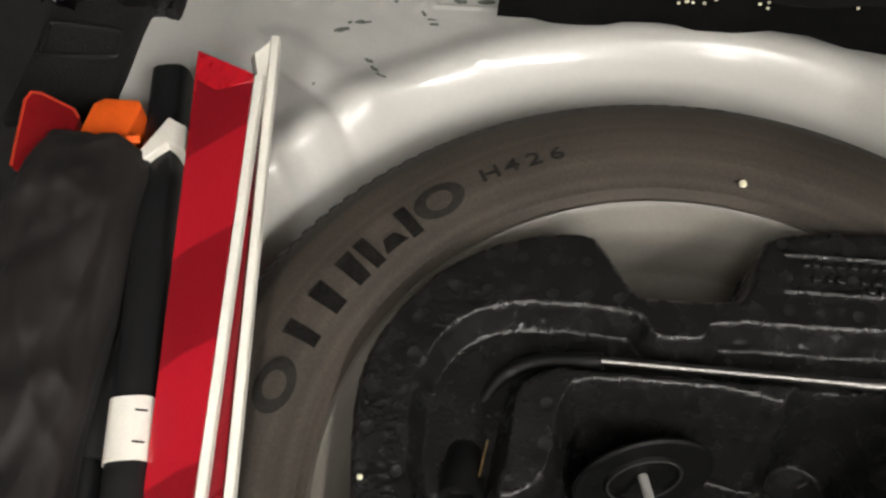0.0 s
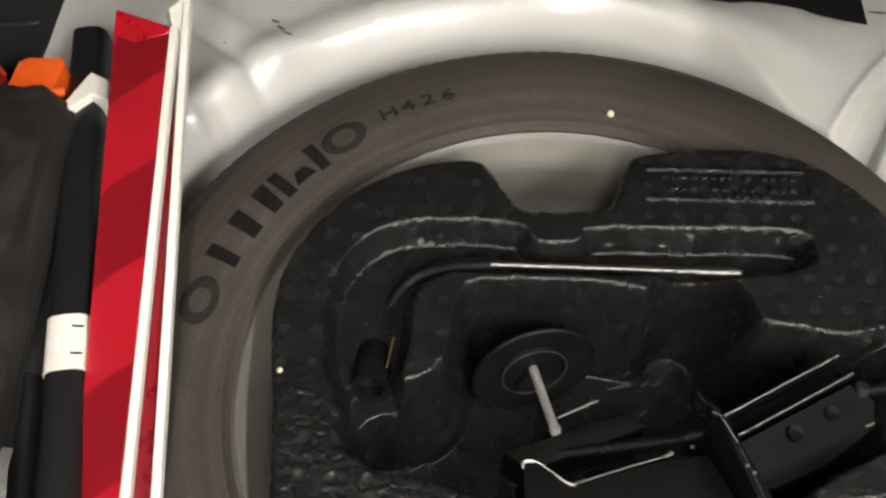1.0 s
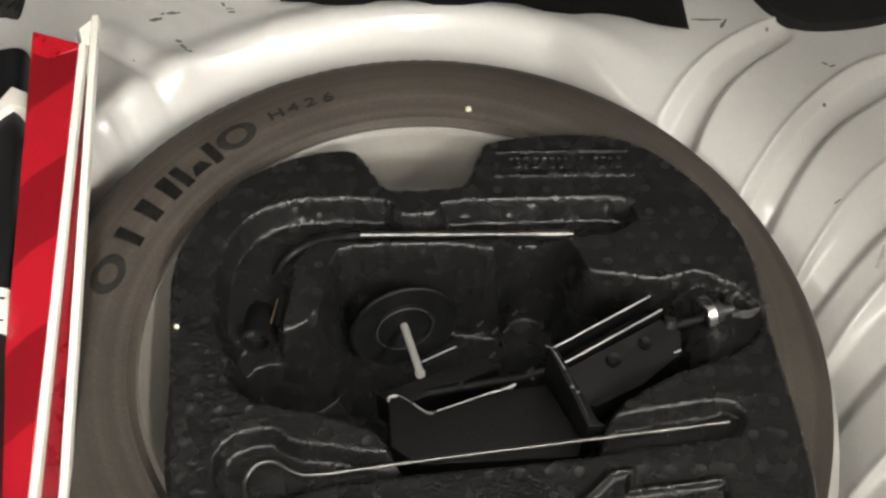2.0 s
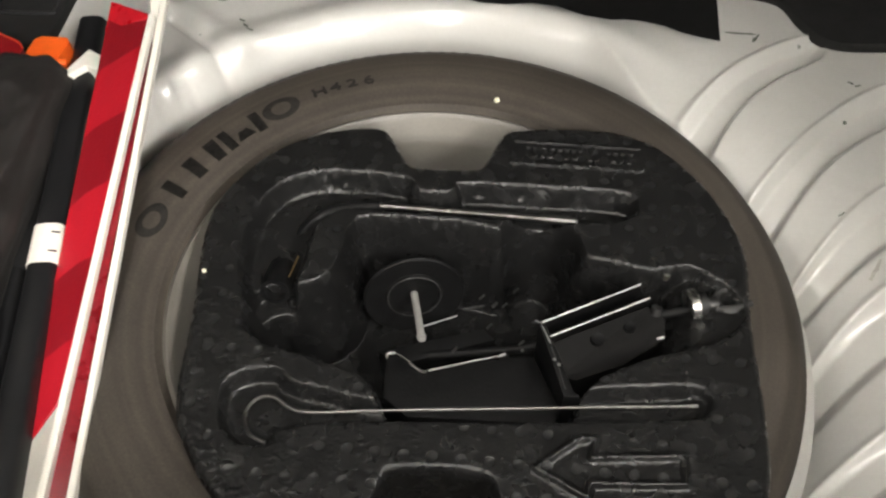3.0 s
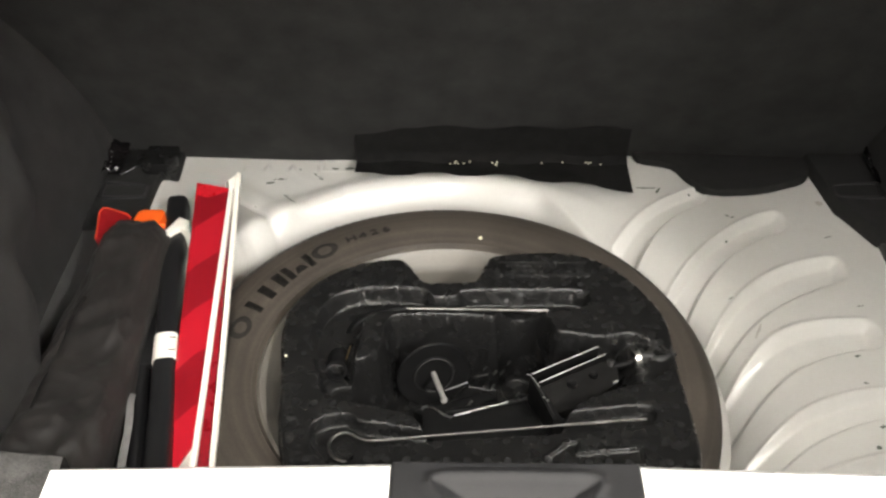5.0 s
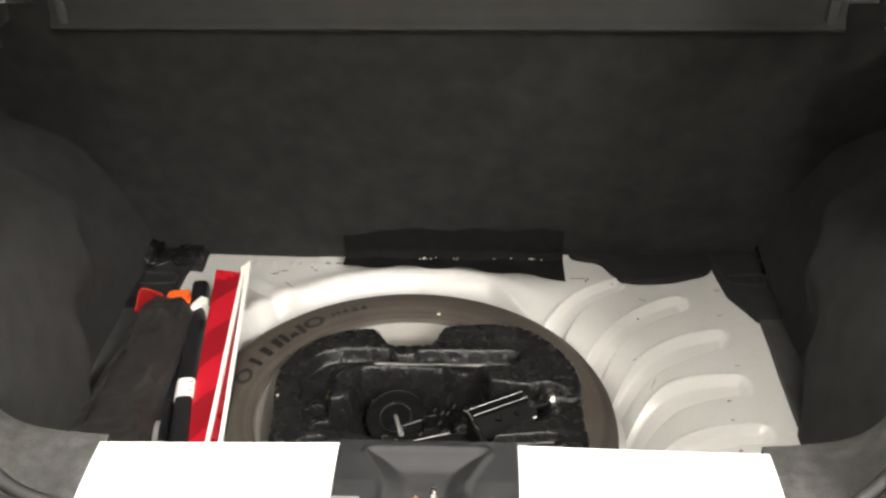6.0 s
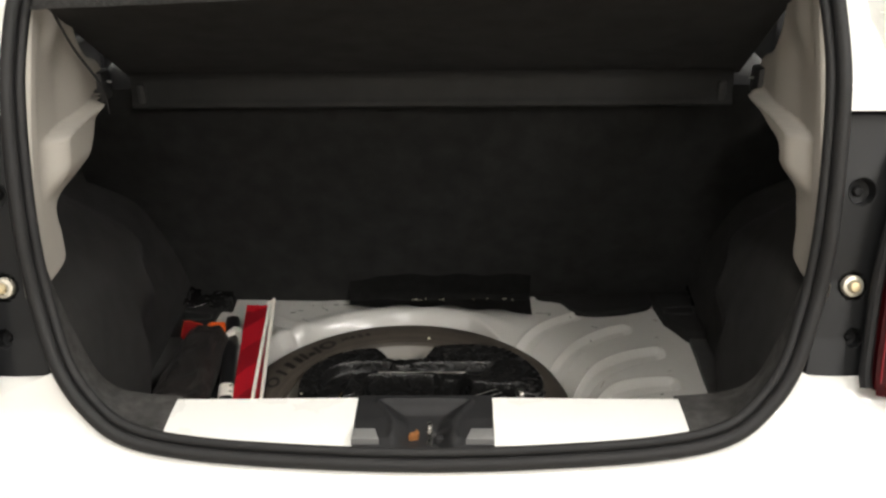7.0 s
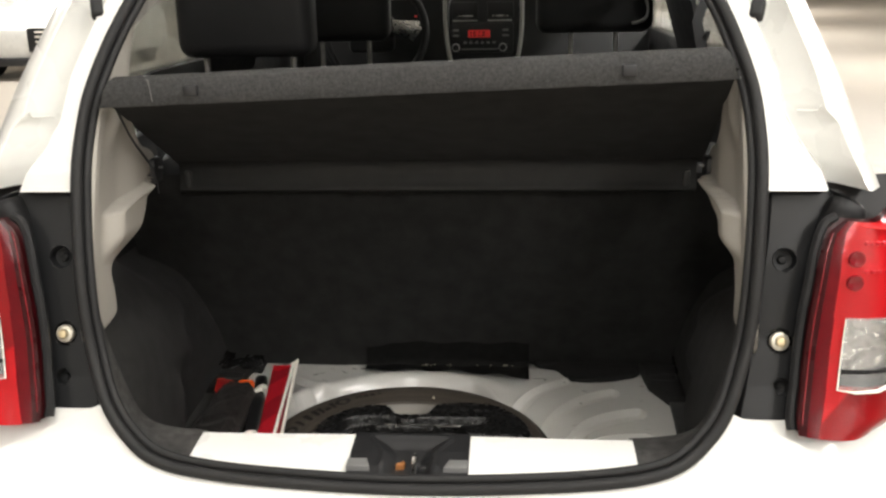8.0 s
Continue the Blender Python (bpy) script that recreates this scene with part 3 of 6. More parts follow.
    part("windscreen", sheet([[(-0.6, 2.5, 1.02), (0.6, 2.5, 1.02)], [(-0.55, 1.95, 1.46), (0.55, 1.95, 1.46)]], 0.005), GLASS, car,
         "clear windscreen glass", smooth=False).visible_shadow = False
    part("bonnet", block(-0.76, 0.76, 2.45, 3.2, 0.3, 0.98, 0.06, 3), WHITE_PAINT, car, "white painted front end")
    part("underbody", block(-0.70, 0.70, -0.38, 3.1, 0.17, 0.26, 0.02), BLACK_STEEL, car, "black underside")
    for s in (-1, 1):
        for wy in (0.42, 2.75):
            w = part("road_wheel", turned(revolve([(0.10, -0.08), (0.20, -0.085), (0.27, -0.075), (0.285, -0.04), (0.285, 0.04), (0.27, 0.075), (0.2, 0.085), (0.10, 0.08)], 0, 0, 40),
                                          pose(s * 0.70, wy, 0.285, 0, 90, 0)), RUBBER, car, "black tyre on the ground")
            part("wheel_cover", turned(revolve([(0.0, 0.02), (0.19, 0.04), (0.19, -0.04), (0.0, -0.02)], 0, 0, 32), pose(s * 0.715, wy, 0.285, 0, 90, 0)), STEEL, w, "grey wheel disc")


body_shell()


def boot_seal():
    loop = smooth_path(OPENING, 8, closed=True)
    centre = Vector((0, -0.25, 0.98))

    def shrunk(inset, back):
        out = []
        n = len(loop)
        for i, p in enumerate(loop):
            t = (loop[(i + 1) % n] - loop[i - 1]).normalized()
            inward = centre - p
            inward = inward - t * inward.dot(t)
            inward.y *= 0.0
            inward.normalize()
            d = inset - 0.007 * float(ease(np.array((0.82 - p.z) / 0.12)))
            out.append(p + inward * d + Vector((0, back, 0)))
        return out

    seal = part("door_seal", tube(shrunk(0.0085, -0.006), 0.0092, 12, closed=True), RUBBER, car, "black rubber seal round the opening")
    part("seal_lip", tube(shrunk(0.0210, 0.003), 0.0066, 10, closed=True), RUBBER, seal)


boot_seal()


# ---------------------------------------------------------------- boot floor with the wheel well
WX, WY = -0.054, -0.040


# each rib: the curve of its shoulder and of its crease as cubics in x - 0.3, and where it ends
RIBS = [((0.3000, 0.455, -0.18, 18.8), (0.2760, 0.862, 5.49, 60.9), 0.292),
        ((0.1962, 0.882, -3.37, -4.6), (0.1546, 0.909, -4.24, 14.6), 0.384),
        ((0.0841, 0.915, -3.79, 5.2), (0.0382, 0.823, -2.34, 3.4), 0.430),
        ((-0.0020, 0.744, -5.40, 14.5), (-0.0530, 0.739, -3.32, 4.2), 0.432),
        ((-0.1092, 0.614, -2.71, 2.1), (-0.1462, 0.664, -2.54, 0.2), 0.438),
        ((-0.1855, 0.450, -1.52, -0.7), (-0.2316, 0.496, -1.84, 0.4), 0.440)]


def groove_depths(gx, gy):
    """Pressed grooves beside the well: a rounded shoulder, a flat bed, then a quick step back up at the crease."""
    def along(k):
        u = np.clip(gx, 0.14, 0.45) - 0.3
        return k[0] + u * (k[1] + u * (k[2] + u * k[3]))

    out = np.zeros(gx.shape)
    for shoulder, crease, end in RIBS:
        a, b = along(shoulder), along(crease)
        f = (a - gy) / (a - b)
        h = 0.58 * ease((f + 0.10) / 0.40) + 0.42 * np.clip(f, 0, 1) ** 1.6 - 0.15 * np.exp(-((f + 0.08) / 0.085) ** 2)
        h *= 1 - ease((f - 0.90) / 0.24)
        h *= 1 - ease((gx - end + 0.014 + 0.006 * np.abs(f - 0.5)) / 0.020)
        out += np.where((f > -0.4) & (f < 1.2), h, 0)
    return out


def boot_floor():
    step = 0.0016
    xs, ys_ = np.arange(-0.60, 0.601, step), np.arange(-0.41, 0.44, step)
    gx, gy = np.meshgrid(xs, ys_)
    r = np.hypot(gx - WX, gy - WY)
    turn = np.arctan2(gy - WY, gx - WX)
    z = np.full(gx.shape, 0.503)
    right = ease((gx - 0.10) / 0.08) * ease((r - 0.266) / 0.020)
    z -= 0.0165 * groove_depths(gx, gy) * right
    z += 0.0012 * np.sin(gx * 21 + gy * 9) * right
    # one pressed crease with rounded shoulders on the other side
    gap = line_distance(gx, gy, [(-0.345, 0.262), (-0.309, 0.236), (-0.289, 0.216), (-0.269, 0.191), (-0.240, 0.152)])
    ahead = (gy - 0.216) + (gx + 0.289) > 0
    z += (np.where(ahead, 0.0034, 0.0022) * np.exp(-((gap - 0.021) / 0.0125) ** 2) - 0.0032 * np.exp(-(gap / 0.0052) ** 2)) * (gx < -0.1)
    # dents beside that crease
    for cx, cy, sx, sy, rot, up in ((-0.266, 0.240, 0.012, 0.026, 30, 0.0024), (-0.246, 0.242, 0.006, 0.012, -62, 0.0016), (-0.303, 0.190, 0.010, 0.022, -58, 0.0010), (-0.318, 0.165, 0.005, 0.010, 35, 0.0030),
                                    (-0.300, 0.172, 0.004, 0.008, 35, -0.0016), (-0.333, 0.150, 0.005, 0.012, 35, 0.0026), (-0.195, 0.278, 0.005, 0.012, 5, 0.0014)):
        ca, sa = math.cos(math.radians(rot)), math.sin(math.radians(rot))
        u, v = (gx - cx) * ca + (gy - cy) * sa, -(gx - cx) * sa + (gy - cy) * ca
        z += up * np.exp(-(u / sx) ** 2 - (v / sy) ** 2)
    z -= 0.056 * ease((-0.300 - gx) / 0.05) * (1 - ease((gy + 0.04) / 0.10))
    # raised lip and rolled edge of the well
    lip = 1 + 0.16 * np.sin(turn * 5 + 0.6) + 0.10 * np.sin(turn * 13 + 2)
    z += 0.0055 * lip * np.exp(-((r - 0.352) / 0.016) ** 2) * ease((gy - 0.05) / 0.1) * (1 - right)
    beside = ease((gx - 0.06) / 0.08)
    # broad rounded shoulder that falls into the well beside the wheel
    roll = np.clip((0.388 - r) / 0.088, 0, 1.1) * beside
    z -= (0.016 + 0.066 * ease((0.17 - gy) / 0.26)) * roll ** 2.1
    fall = ease((0.350 - 0.046 * beside - r) / (0.060 - 0.034 * beside))
    z -= 0.085 * fall ** 1.3
    z -= 0.20 * ease((0.298 - r) / 0.025)
    # small pressed marks along the far edge
    for cx in (-0.337, -0.307, -0.273, -0.240):
        spread = 0.0035 + 0.003 * np.clip((0.338 - gy) / 0.02, 0, 1)
        z += 0.0026 * np.exp(-((gx - cx) / spread) ** 2 - ((gy - 0.332) / 0.009) ** 2)
    # raised rounded frame by the flap
    d = np.maximum(np.abs(gx + 0.205) - 0.026, np.abs(gy - 0.341) - 0.013)
    z += 0.0014 * np.exp(-(d / 0.0016) ** 2)
    z += 0.00012 * np.sin(gx * 140 + 3 * np.sin(gy * 60)) * np.sin(gy * 120 + 2 * np.sin(gx * 70))
    me = field(xs, ys_, z, r > 0.262)
    part_mesh("boot_floor", me, FLOOR_PAINT, car, "pale grey painted pressed-steel boot floor with curved ribs", soft=True)
    part("well_wall", revolve([(0.30, 0.45), (0.272, 0.33), (0.262, 0.265), (0.0, 0.262), (0.0, 0.25), (0.275, 0.255), (0.285, 0.33), (0.31, 0.45)], WX, WY, 72), FLOOR_PAINT, car,
         "grey painted steel spare wheel well")
    rnd = random.Random(4)

    def top(x, y):
        return float(z[int(np.clip(round((y - ys_[0]) / step), 0, len(ys_) - 1)), int(np.clip(round((x - xs[0]) / step), 0, len(xs) - 1))])

    def mark(cx, cy, length, width, deg, mat):
        """A thin uneven smear that lies on the pressed steel."""
        bm = bmesh.new()
        ca, sa = math.cos(math.radians(deg)), math.sin(math.radians(deg))
        n = 7
        rings = []
        for i in range(n):
            u = (i / (n - 1) - 0.5) * length
            w = width * (0.35 + 0.65 * math.sin(math.pi * (i + 0.5) / n)) * rnd.uniform(0.6, 1.1) / 2
            ring = []
            for v in (-w, 0.0, w):
                v += rnd.uniform(-0.15, 0.15) * width
                x, y = cx + u * ca - v * sa, cy + u * sa + v * ca
                ring.append(bm.verts.new((x, y, top(x, y) + (0.0007 if v == 0 else 0.0005))))
            rings.append(ring)
        for p, q in zip(rings[:-1], rings[1:]):
            for k in (0, 1):
                bm.faces.new((p[k], q[k], q[k + 1], p[k + 1]))
        part("sealer_mark", bm, mat, car)

    # dark sealer smears and rubbed spots on the paint
    beside_crease = ((-0.299, 0.298, 0.012, 0.0055, 12), (-0.284, 0.307, 0.013, 0.0045, 4), (-0.294, 0.306, 0.004, 0.003, 20), (-0.239, 0.319, 0.006, 0.004, -50), (-0.232, 0.313, 0.008, 0.003, -5), (-0.23, 0.308, 0.007, 0.003, 0), (-0.273, 0.267, 0.008, 0.0035, -30), (-0.267, 0.257, 0.01, 0.005, -48), (-0.261, 0.249, 0.009, 0.0035, -25), (-0.213, 0.334, 0.01, 0.006, 0), (-0.193, 0.334, 0.014, 0.006, 0), (-0.262, 0.331, 0.003, 0.004, 0), (-0.31, 0.243, 0.002, 0.002, 0))
    beside_ribs = ((0.216, 0.292, 0.03, 0.0035, -2), (0.23, 0.286, 0.014, 0.004, 60), (0.302, 0.188, 0.005, 0.003, 40), (0.311, 0.231, 0.006, 0.0025, -40), (0.317, 0.228, 0.007, 0.0025, 20), (0.272, 0.283, 0.004, 0.004, 0), (0.396, -0.022, 0.007, 0.004, 20), (0.391, -0.062, 0.006, 0.003, 0), (0.388, -0.121, 0.006, 0.005, 30), (0.375, -0.147, 0.006, 0.005, 10), (0.281, 0.076, 0.006, 0.002, 30), (0.256, 0.246, 0.005, 0.003, 10), (0.427, 0.06, 0.009, 0.002, 10), (0.43, 0.19, 0.01, 0.0025, 25))
    for cx, cy, length, width, deg in beside_crease + beside_ribs:
        mark(cx, cy, length, width, deg, STAIN)
    for cx, cy, length, width, deg in ((0.300, 0.022, 0.020, 0.004, 62), (-0.055, 0.345, 0.010, 0.004, 5), (0.441, 0.262, 0.010, 0.010, 40)):
        mark(cx, cy, length, width, deg, RUBBED)


boot_floor()


def boot_lining():
    # seat backs: a tall felt-covered slab leaning to the rear
    rows = []
    for z in np.linspace(0.0, 1.0, 16):
        row = []
        for x in np.linspace(-0.66, 0.66, 41):
            y = 0.372 + (0.158 - 0.372) * z + 0.006 * math.sin(x * 9 + z * 3) * (1 - z) + 0.004 * math.sin(z * 7 + x * 4)
            row.append((x, y, 0.478 + (1.005 - 0.478) * z))
        rows.append(row)
    part("seat_back", sheet(rows, -0.05), FELT, car, "black felt-covered rear seat back")
    # soft flap that bridges the seat and the boot floor
    for x0, x1, y0 in ((-0.183, 0.193, 0.0),):
        rows = []
        for f in np.linspace(0, 1, 12):
            row = []
            for x in np.linspace(x0, x1, 30):
                edge = 0.306 - 0.046 * max(0, (x + 0.02) / 0.21) ** 1.4 * 0.8 + 0.0012 * math.sin(x * 70) + 0.0008 * math.sin(x * 190)
                y = edge + (0.340 - edge) * min(1, f * 1.9) - 0.012 * max(0, f - 0.55)
                z = 0.5145 + 0.058 * max(0, f - 0.45) / 0.55 + 0.0025 * math.sin(x * 60 + f * 5)
                row.append((x, y, z))
            rows.append(row)
        part("felt_flap", sheet(rows, 0.004), MAT_FELT, car, "torn black felt flap with pale specks")
    for lab, pts in (("black felt edge over the boot floor", [(0.205, 0.385), (0.212, 0.352), (0.255, 0.337), (0.272, 0.305), (0.290, 0.282), (0.312, 0.275), (0.36, 0.280), (0.40, 0.293), (0.442, 0.318), (0.46, 0.40)]),
                     ("black felt edge over the boot floor", [(-0.430, 0.40), (-0.428, 0.352), (-0.425, 0.304), (-0.432, 0.300), (-0.448, 0.299), (-0.449, 0.22), (-0.458, 0.195), (-0.60, 0.195), (-0.62, 0.40)])):
        flap = smooth_path([(a, b, 0) for a, b in pts], 4)
        part("felt_flap", prism([(p.x, p.y) for p in flap], 0.500, 0.514, bevel=0.003), MAT_FELT, car, lab)
    part("corner_foam", prism([(0.442, 0.40), (0.446, 0.318), (0.453, 0.240), (0.462, 0.222), (0.484, 0.170), (0.60, 0.165), (0.60, 0.40)], 0.47, 0.525, bevel=0.006), MAT_FELT, car, "black foam block in the corner of the boot")
    part("corner_foam", prism([(-0.475, 0.40), (-0.475, 0.322), (-0.500, 0.300), (-0.60, 0.295), (-0.60, 0.40)], 0.47, 0.518, bevel=0.008), FOAM, car, "black foam block in the corner of the boot")
    part("corner_foam", prism([(-0.474, 0.350), (-0.474, 0.306), (-0.466, 0.300), (-0.432, 0.302), (-0.428, 0.310), (-0.432, 0.350)], 0.50, 0.530, bevel=0.004), FOAM, car, "small black foam block at the edge of the boot floor")
    for s in (-1, 1):
        slot = [Vector((s * x, y, z)) for x, y, z in ((0.462, 0.248, 0.516), (0.508, 0.244, 0.518), (0.514, 0.250, 0.518), (0.516, 0.270, 0.519), (0.510, 0.276, 0.519), (0.464, 0.274, 0.516), (0.458, 0.268, 0.515), (0.457, 0.254, 0.515))]
        part("moulded_slot", tube(smooth_path([v + Vector((0, 0, 0.008 if s > 0 else -0.002)) for v in slot], 4, closed=True), 0.0022, 8, closed=True), LATCH_BLACK, car, "raised black edge of a moulded slot")
    part("floor_carpet", prism([(-0.425, -0.292), (-0.430, 0.05), (-0.452, 0.195), (-0.60, 0.195), (-0.60, -0.292)], 0.43, 0.4600, bevel=0.003), FELT, car, "black carpet on the boot floor")
    part("floor_carpet", prism([(0.487, 0.168), (0.484, 0.100), (0.479, 0.030), (0.474, -0.08), (0.470, -0.30), (0.60, -0.30), (0.60, 0.168)], 0.500, 0.512, bevel=0.002), FELT, car, "black carpet beside the ribbed floor")
    part("floor_carpet", prism([(-0.452, 0.20), (-0.458, 0.06), (-0.462, -0.04), (-0.60, -0.04), (-0.60, 0.20)], 0.496, 0.5075, bevel=0.002), FELT, car, "black carpet beside the bag")
    # black patch added to hide the pale floor between bag and stand bar
    part("floor_carpet", prism([(-0.372, -0.045), (-0.393, 0.170), (-0.440, 0.175), (-0.440, -0.045)], 0.496, 0.5058, bevel=0.001), LATCH_BLACK, car)
    rnd = random.Random(11)
    for _ in range(16):
        x = rnd.choice((-0.048, -0.045, -0.027, 0.011, 0.076, 0.105, 0.112, 0.137, 0.16)) + rnd.uniform(-0.008, 0.008)
        part("speck", turned(block(-0.0011, 0.0011, -0.0009, 0.0009, -0.0006, 0.0009, 0.0003, 1), Matrix.Translation((x, 0.330 + rnd.uniform(-0.004, 0.004), 0.5175))), DOT, car)
    # side linings with the wheel arch bulging in
    for s in (-1, 1):
        rear = [(0.468, 0.47), (0.470, 0.60), (0.474, 0.68), (0.486, 0.76), (0.514, 0.835), (0.545, 0.90), (0.57, 1.00), (0.60, 1.10)]
        front = [(0.486, 0.47), (0.489, 0.575), (0.506, 0.663), (0.530, 0.728), (0.558, 0.770), (0.625, 0.808), (0.669, 0.823), (0.72, 0.83)]
        rows = []
        for f in np.linspace(0, 1, 64):
            g = float(ease(np.array(f * 1.2)))
            row = []
            for (a, b), (c, d) in zip(rear, front):
                y0 = max(rear_y(b) + 0.016, -0.300) if b < 0.8 else rear_y(b) + 0.016 + 1.5 * max(0, a - 0.516)
                y1 = 0.40 - 0.45 * max(0, b - 0.52) * 0.5
                y, z = y0 + (y1 - y0) * f, b + (d - b) * g
                # the arch ends in a rounded crest, ahead of which the lining steps back
                crest = float(np.interp(z, [0.50, 0.611, 0.678, 0.728, 0.797, 0.844, 0.90], [-0.09, -0.040, 0.071, 0.102, 0.084, 0.049, 0.0]))
                back = 0.034 * float(ease(np.array((y - crest) / 0.055))) - 0.006 * math.exp(-((y - crest + 0.02) / 0.05) ** 2)
                row.append((s * (a + (c - a) * g + back), y, z))
            rows.append([p for p in smooth_path(row, 4)])
        part("side_lining", sheet(rows, 0.006 * s), LINING, car, "black felt side lining over the wheel arch")
        part("quarter_panel", block(s * 0.70 - 0.02, s * 0.70 + 0.02, -0.12, 0.5, 0.45, 1.05, 0.01), BLACK_PLASTIC, car, "dark inner quarter panel")


boot_lining()


def corner_film(x0, x1, y0, y1, z0, seed):
    """A crumpled scrap of glossy film pushed into the corner."""
    rows = []
    for i in range(26):
        row = []
        for k in range(26):
            u, v = i / 25, k / 25
            p = Vector((u * 4.2 + seed, v * 4.2, seed * 0.7))
            fold = noise.ridged_multi_fractal(p, 0.8, 2.2, 4, 1.0, 2.0)
            row.append((x0 + (x1 - x0) * u + 0.006 * noise.noise(p * 2), y0 + (y1 - y0) * v + 0.006 * noise.noise(p * 2 + Vector((5, 5, 5))), z0 + 0.0085 * fold * math.sin(math.pi * u) ** 0.5 + 0.012 * v))
        rows.append(row)
    ob = part("plastic_film", sheet(rows, 0.0004), FILM, None)
    tagged(ob, "crumpled glossy black film in the corner of the boot", "plastic film")
    me = ob.data
    me.polygons.foreach_set("use_smooth", [False] * len(me.polygons))
    # sparkles of the film, set in as small pale bits
    rnd = random.Random(int(seed))
    for _ in range(9):
        v = rows[rnd.randrange(2, 24)][rnd.randrange(2, 24)]
        part("film_glint", turned(block(-0.0007, 0.0007, -0.0006, 0.0006, -0.0004, 0.0006, 0.0002, 1), Matrix.Translation((v[0], v[1], v[2] + 0.0006))), PALE_PLATE, ob)


corner_film(-0.556, -0.500, 0.285, 0.375, 0.521, 3.0)
corner_film(0.518, 0.560, 0.275, 0.345, 0.526, 8.0)


def sill():
    # painted sill with the inner wall down to the well
    for x0, x1 in ((-0.343, -0.095), (0.090, 0.343)):
        rows = []
        for x in np.linspace(x0, x1, 24):
            zx = 0.018 * (abs(x) / 0.46) ** 2
            edge = -0.3042 - 0.012 * (abs(x) / 0.35)
            rows.append([(x, edge + 0.012, 0.40), (x, edge + 0.012, 0.62), (x, edge + 0.008, 0.668 + zx * 0.2), (x, edge, 0.6755 + zx * 0.3), (x, edge - 0.03, 0.6735 + zx * 0.4),
                         (x, edge - 0.065, 0.669 + zx * 0.5), (x, edge - 0.085, 0.664 + zx * 0.6), (x, -0.418, 0.653 + zx)])
        part("sill_panel", sheet(rows), WHITE_PAINT, car, "white painted boot sill")
    # black filler added to keep the space below the cover dark
    part("latch_filler", block(-0.094, 0.089, -0.405, -0.2985, 0.40, 0.630), BLACK_PLASTIC, car, "black filler below the latch")
    for s in (-1, 1):
        # worn felt at the two corners of the sill, following the opening upwards
        out_edge = smooth_path([(0.330, -0.404, 0.668), (0.372, -0.398, 0.676), (0.412, -0.388, 0.694), (0.446, -0.372, 0.726), (0.474, -0.352, 0.780), (0.492, -0.332, 0.845), (0.500, -0.320, 0.90)], 6)
        in_edge = smooth_path([(0.340, -0.300, 0.674), (0.382, -0.298, 0.676), (0.425, -0.297, 0.684), (0.452, -0.297, 0.706), (0.472, -0.298, 0.758), (0.490, -0.302, 0.835), (0.500, -0.306, 0.90)], 6)
        rows = []
        for p, q in zip(out_edge, in_edge):
            row = [p + (q - p) * f + Vector((0, 0, 0.004 * math.sin(math.pi * f))) for f in np.linspace(0, 1, 7)]
            row += [q + Vector((0.004, 0.008, -0.010)), q + Vector((0.006, 0.012, -0.06 if q.z < 0.72 else -0.01)), q + Vector((0.006, 0.012, -0.19 if q.z < 0.72 else -0.015))]
            rows.append([Vector((s * v.x, v.y, v.z)) for v in row])
        part("sill_felt", sheet(rows, 0.003 * s), CARPET, car, "worn grey felt at the corner of the sill")
    # latch cover: black hood with a tapered dish that opens to the rear
    xs, ys_ = np.arange(-0.099, 0.0951, 0.0013), np.arange(-0.416, -0.2915, 0.0013)
    gx, gy = np.meshgrid(xs, ys_)
    z = np.interp(gy, [-0.416, -0.395, -0.36, -0.30], [0.6620, 0.670, 0.6760, 0.6775])
    dish = rounded([(-0.0625, -0.319), (-0.030, -0.316), (0.025, -0.316), (0.0575, -0.319), (0.049, -0.338), (0.036, -0.370), (0.036, -0.440), (-0.041, -0.440), (-0.041, -0.370), (-0.054, -0.338)], 4)
    d = inside_distance(gx, gy, dish)
    z += 0.0030 * np.exp(-((d - 0.002) / 0.0042) ** 2) * ease((gy + 0.404) / 0.02)
    z -= (0.009 + 0.009 * ease((-0.316 - gy) / 0.07)) * ease(-d / 0.024)
    z -= 0.004 * ease(0.5 - (np.hypot((gx - 0.022) / 1.5, gy + 0.378) - 0.008) / 0.005)
    edge = np.maximum(np.abs(gx + 0.002) - 0.0930, np.maximum(gy + 0.3015, -0.4125 - gy))
    z -= 0.05 * ease((edge + 0.002) / 0.006)
    cover = part_mesh("latch_cover", field(xs, ys_, z, edge < 0.01), LATCH_BLACK, car, "black plastic latch cover with a tapered dish", soft=True)
    part("striker", tube(smooth_path([(0.006, -0.366, 0.630), (0.006, -0.366, 0.666), (0.006, -0.372, 0.675), (0.006, -0.384, 0.674), (0.006, -0.387, 0.630)], 4), 0.0036, 8), SILVER, cover, "bright steel striker loop")
    part("latch_pawl", prism([(-0.022, -0.381), (-0.010, -0.379), (-0.008, -0.373), (-0.012, -0.367), (-0.015, -0.373), (-0.021, -0.376)], 0.640, 0.665, bevel=0.0015), COPPER, cover, "brass-coloured latch piece")
    part("latch_bump", block(0.013, 0.031, -0.384, -0.370, 0.640, 0.660, 0.005), BLACK_PLASTIC, cover)
    for s in (-1, 1):
        inner_x, outer_x = (-0.066, -0.0945) if s < 0 else (0.060, 0.0885)
        part("latch_plate", prism([(outer_x, -0.381), (inner_x, -0.381), (inner_x - s * 0.007, -0.405), (outer_x, -0.405)], 0.655, 0.6752, bevel=0.001), PALE_PLATE, cover, "grey metal plate")


sill()


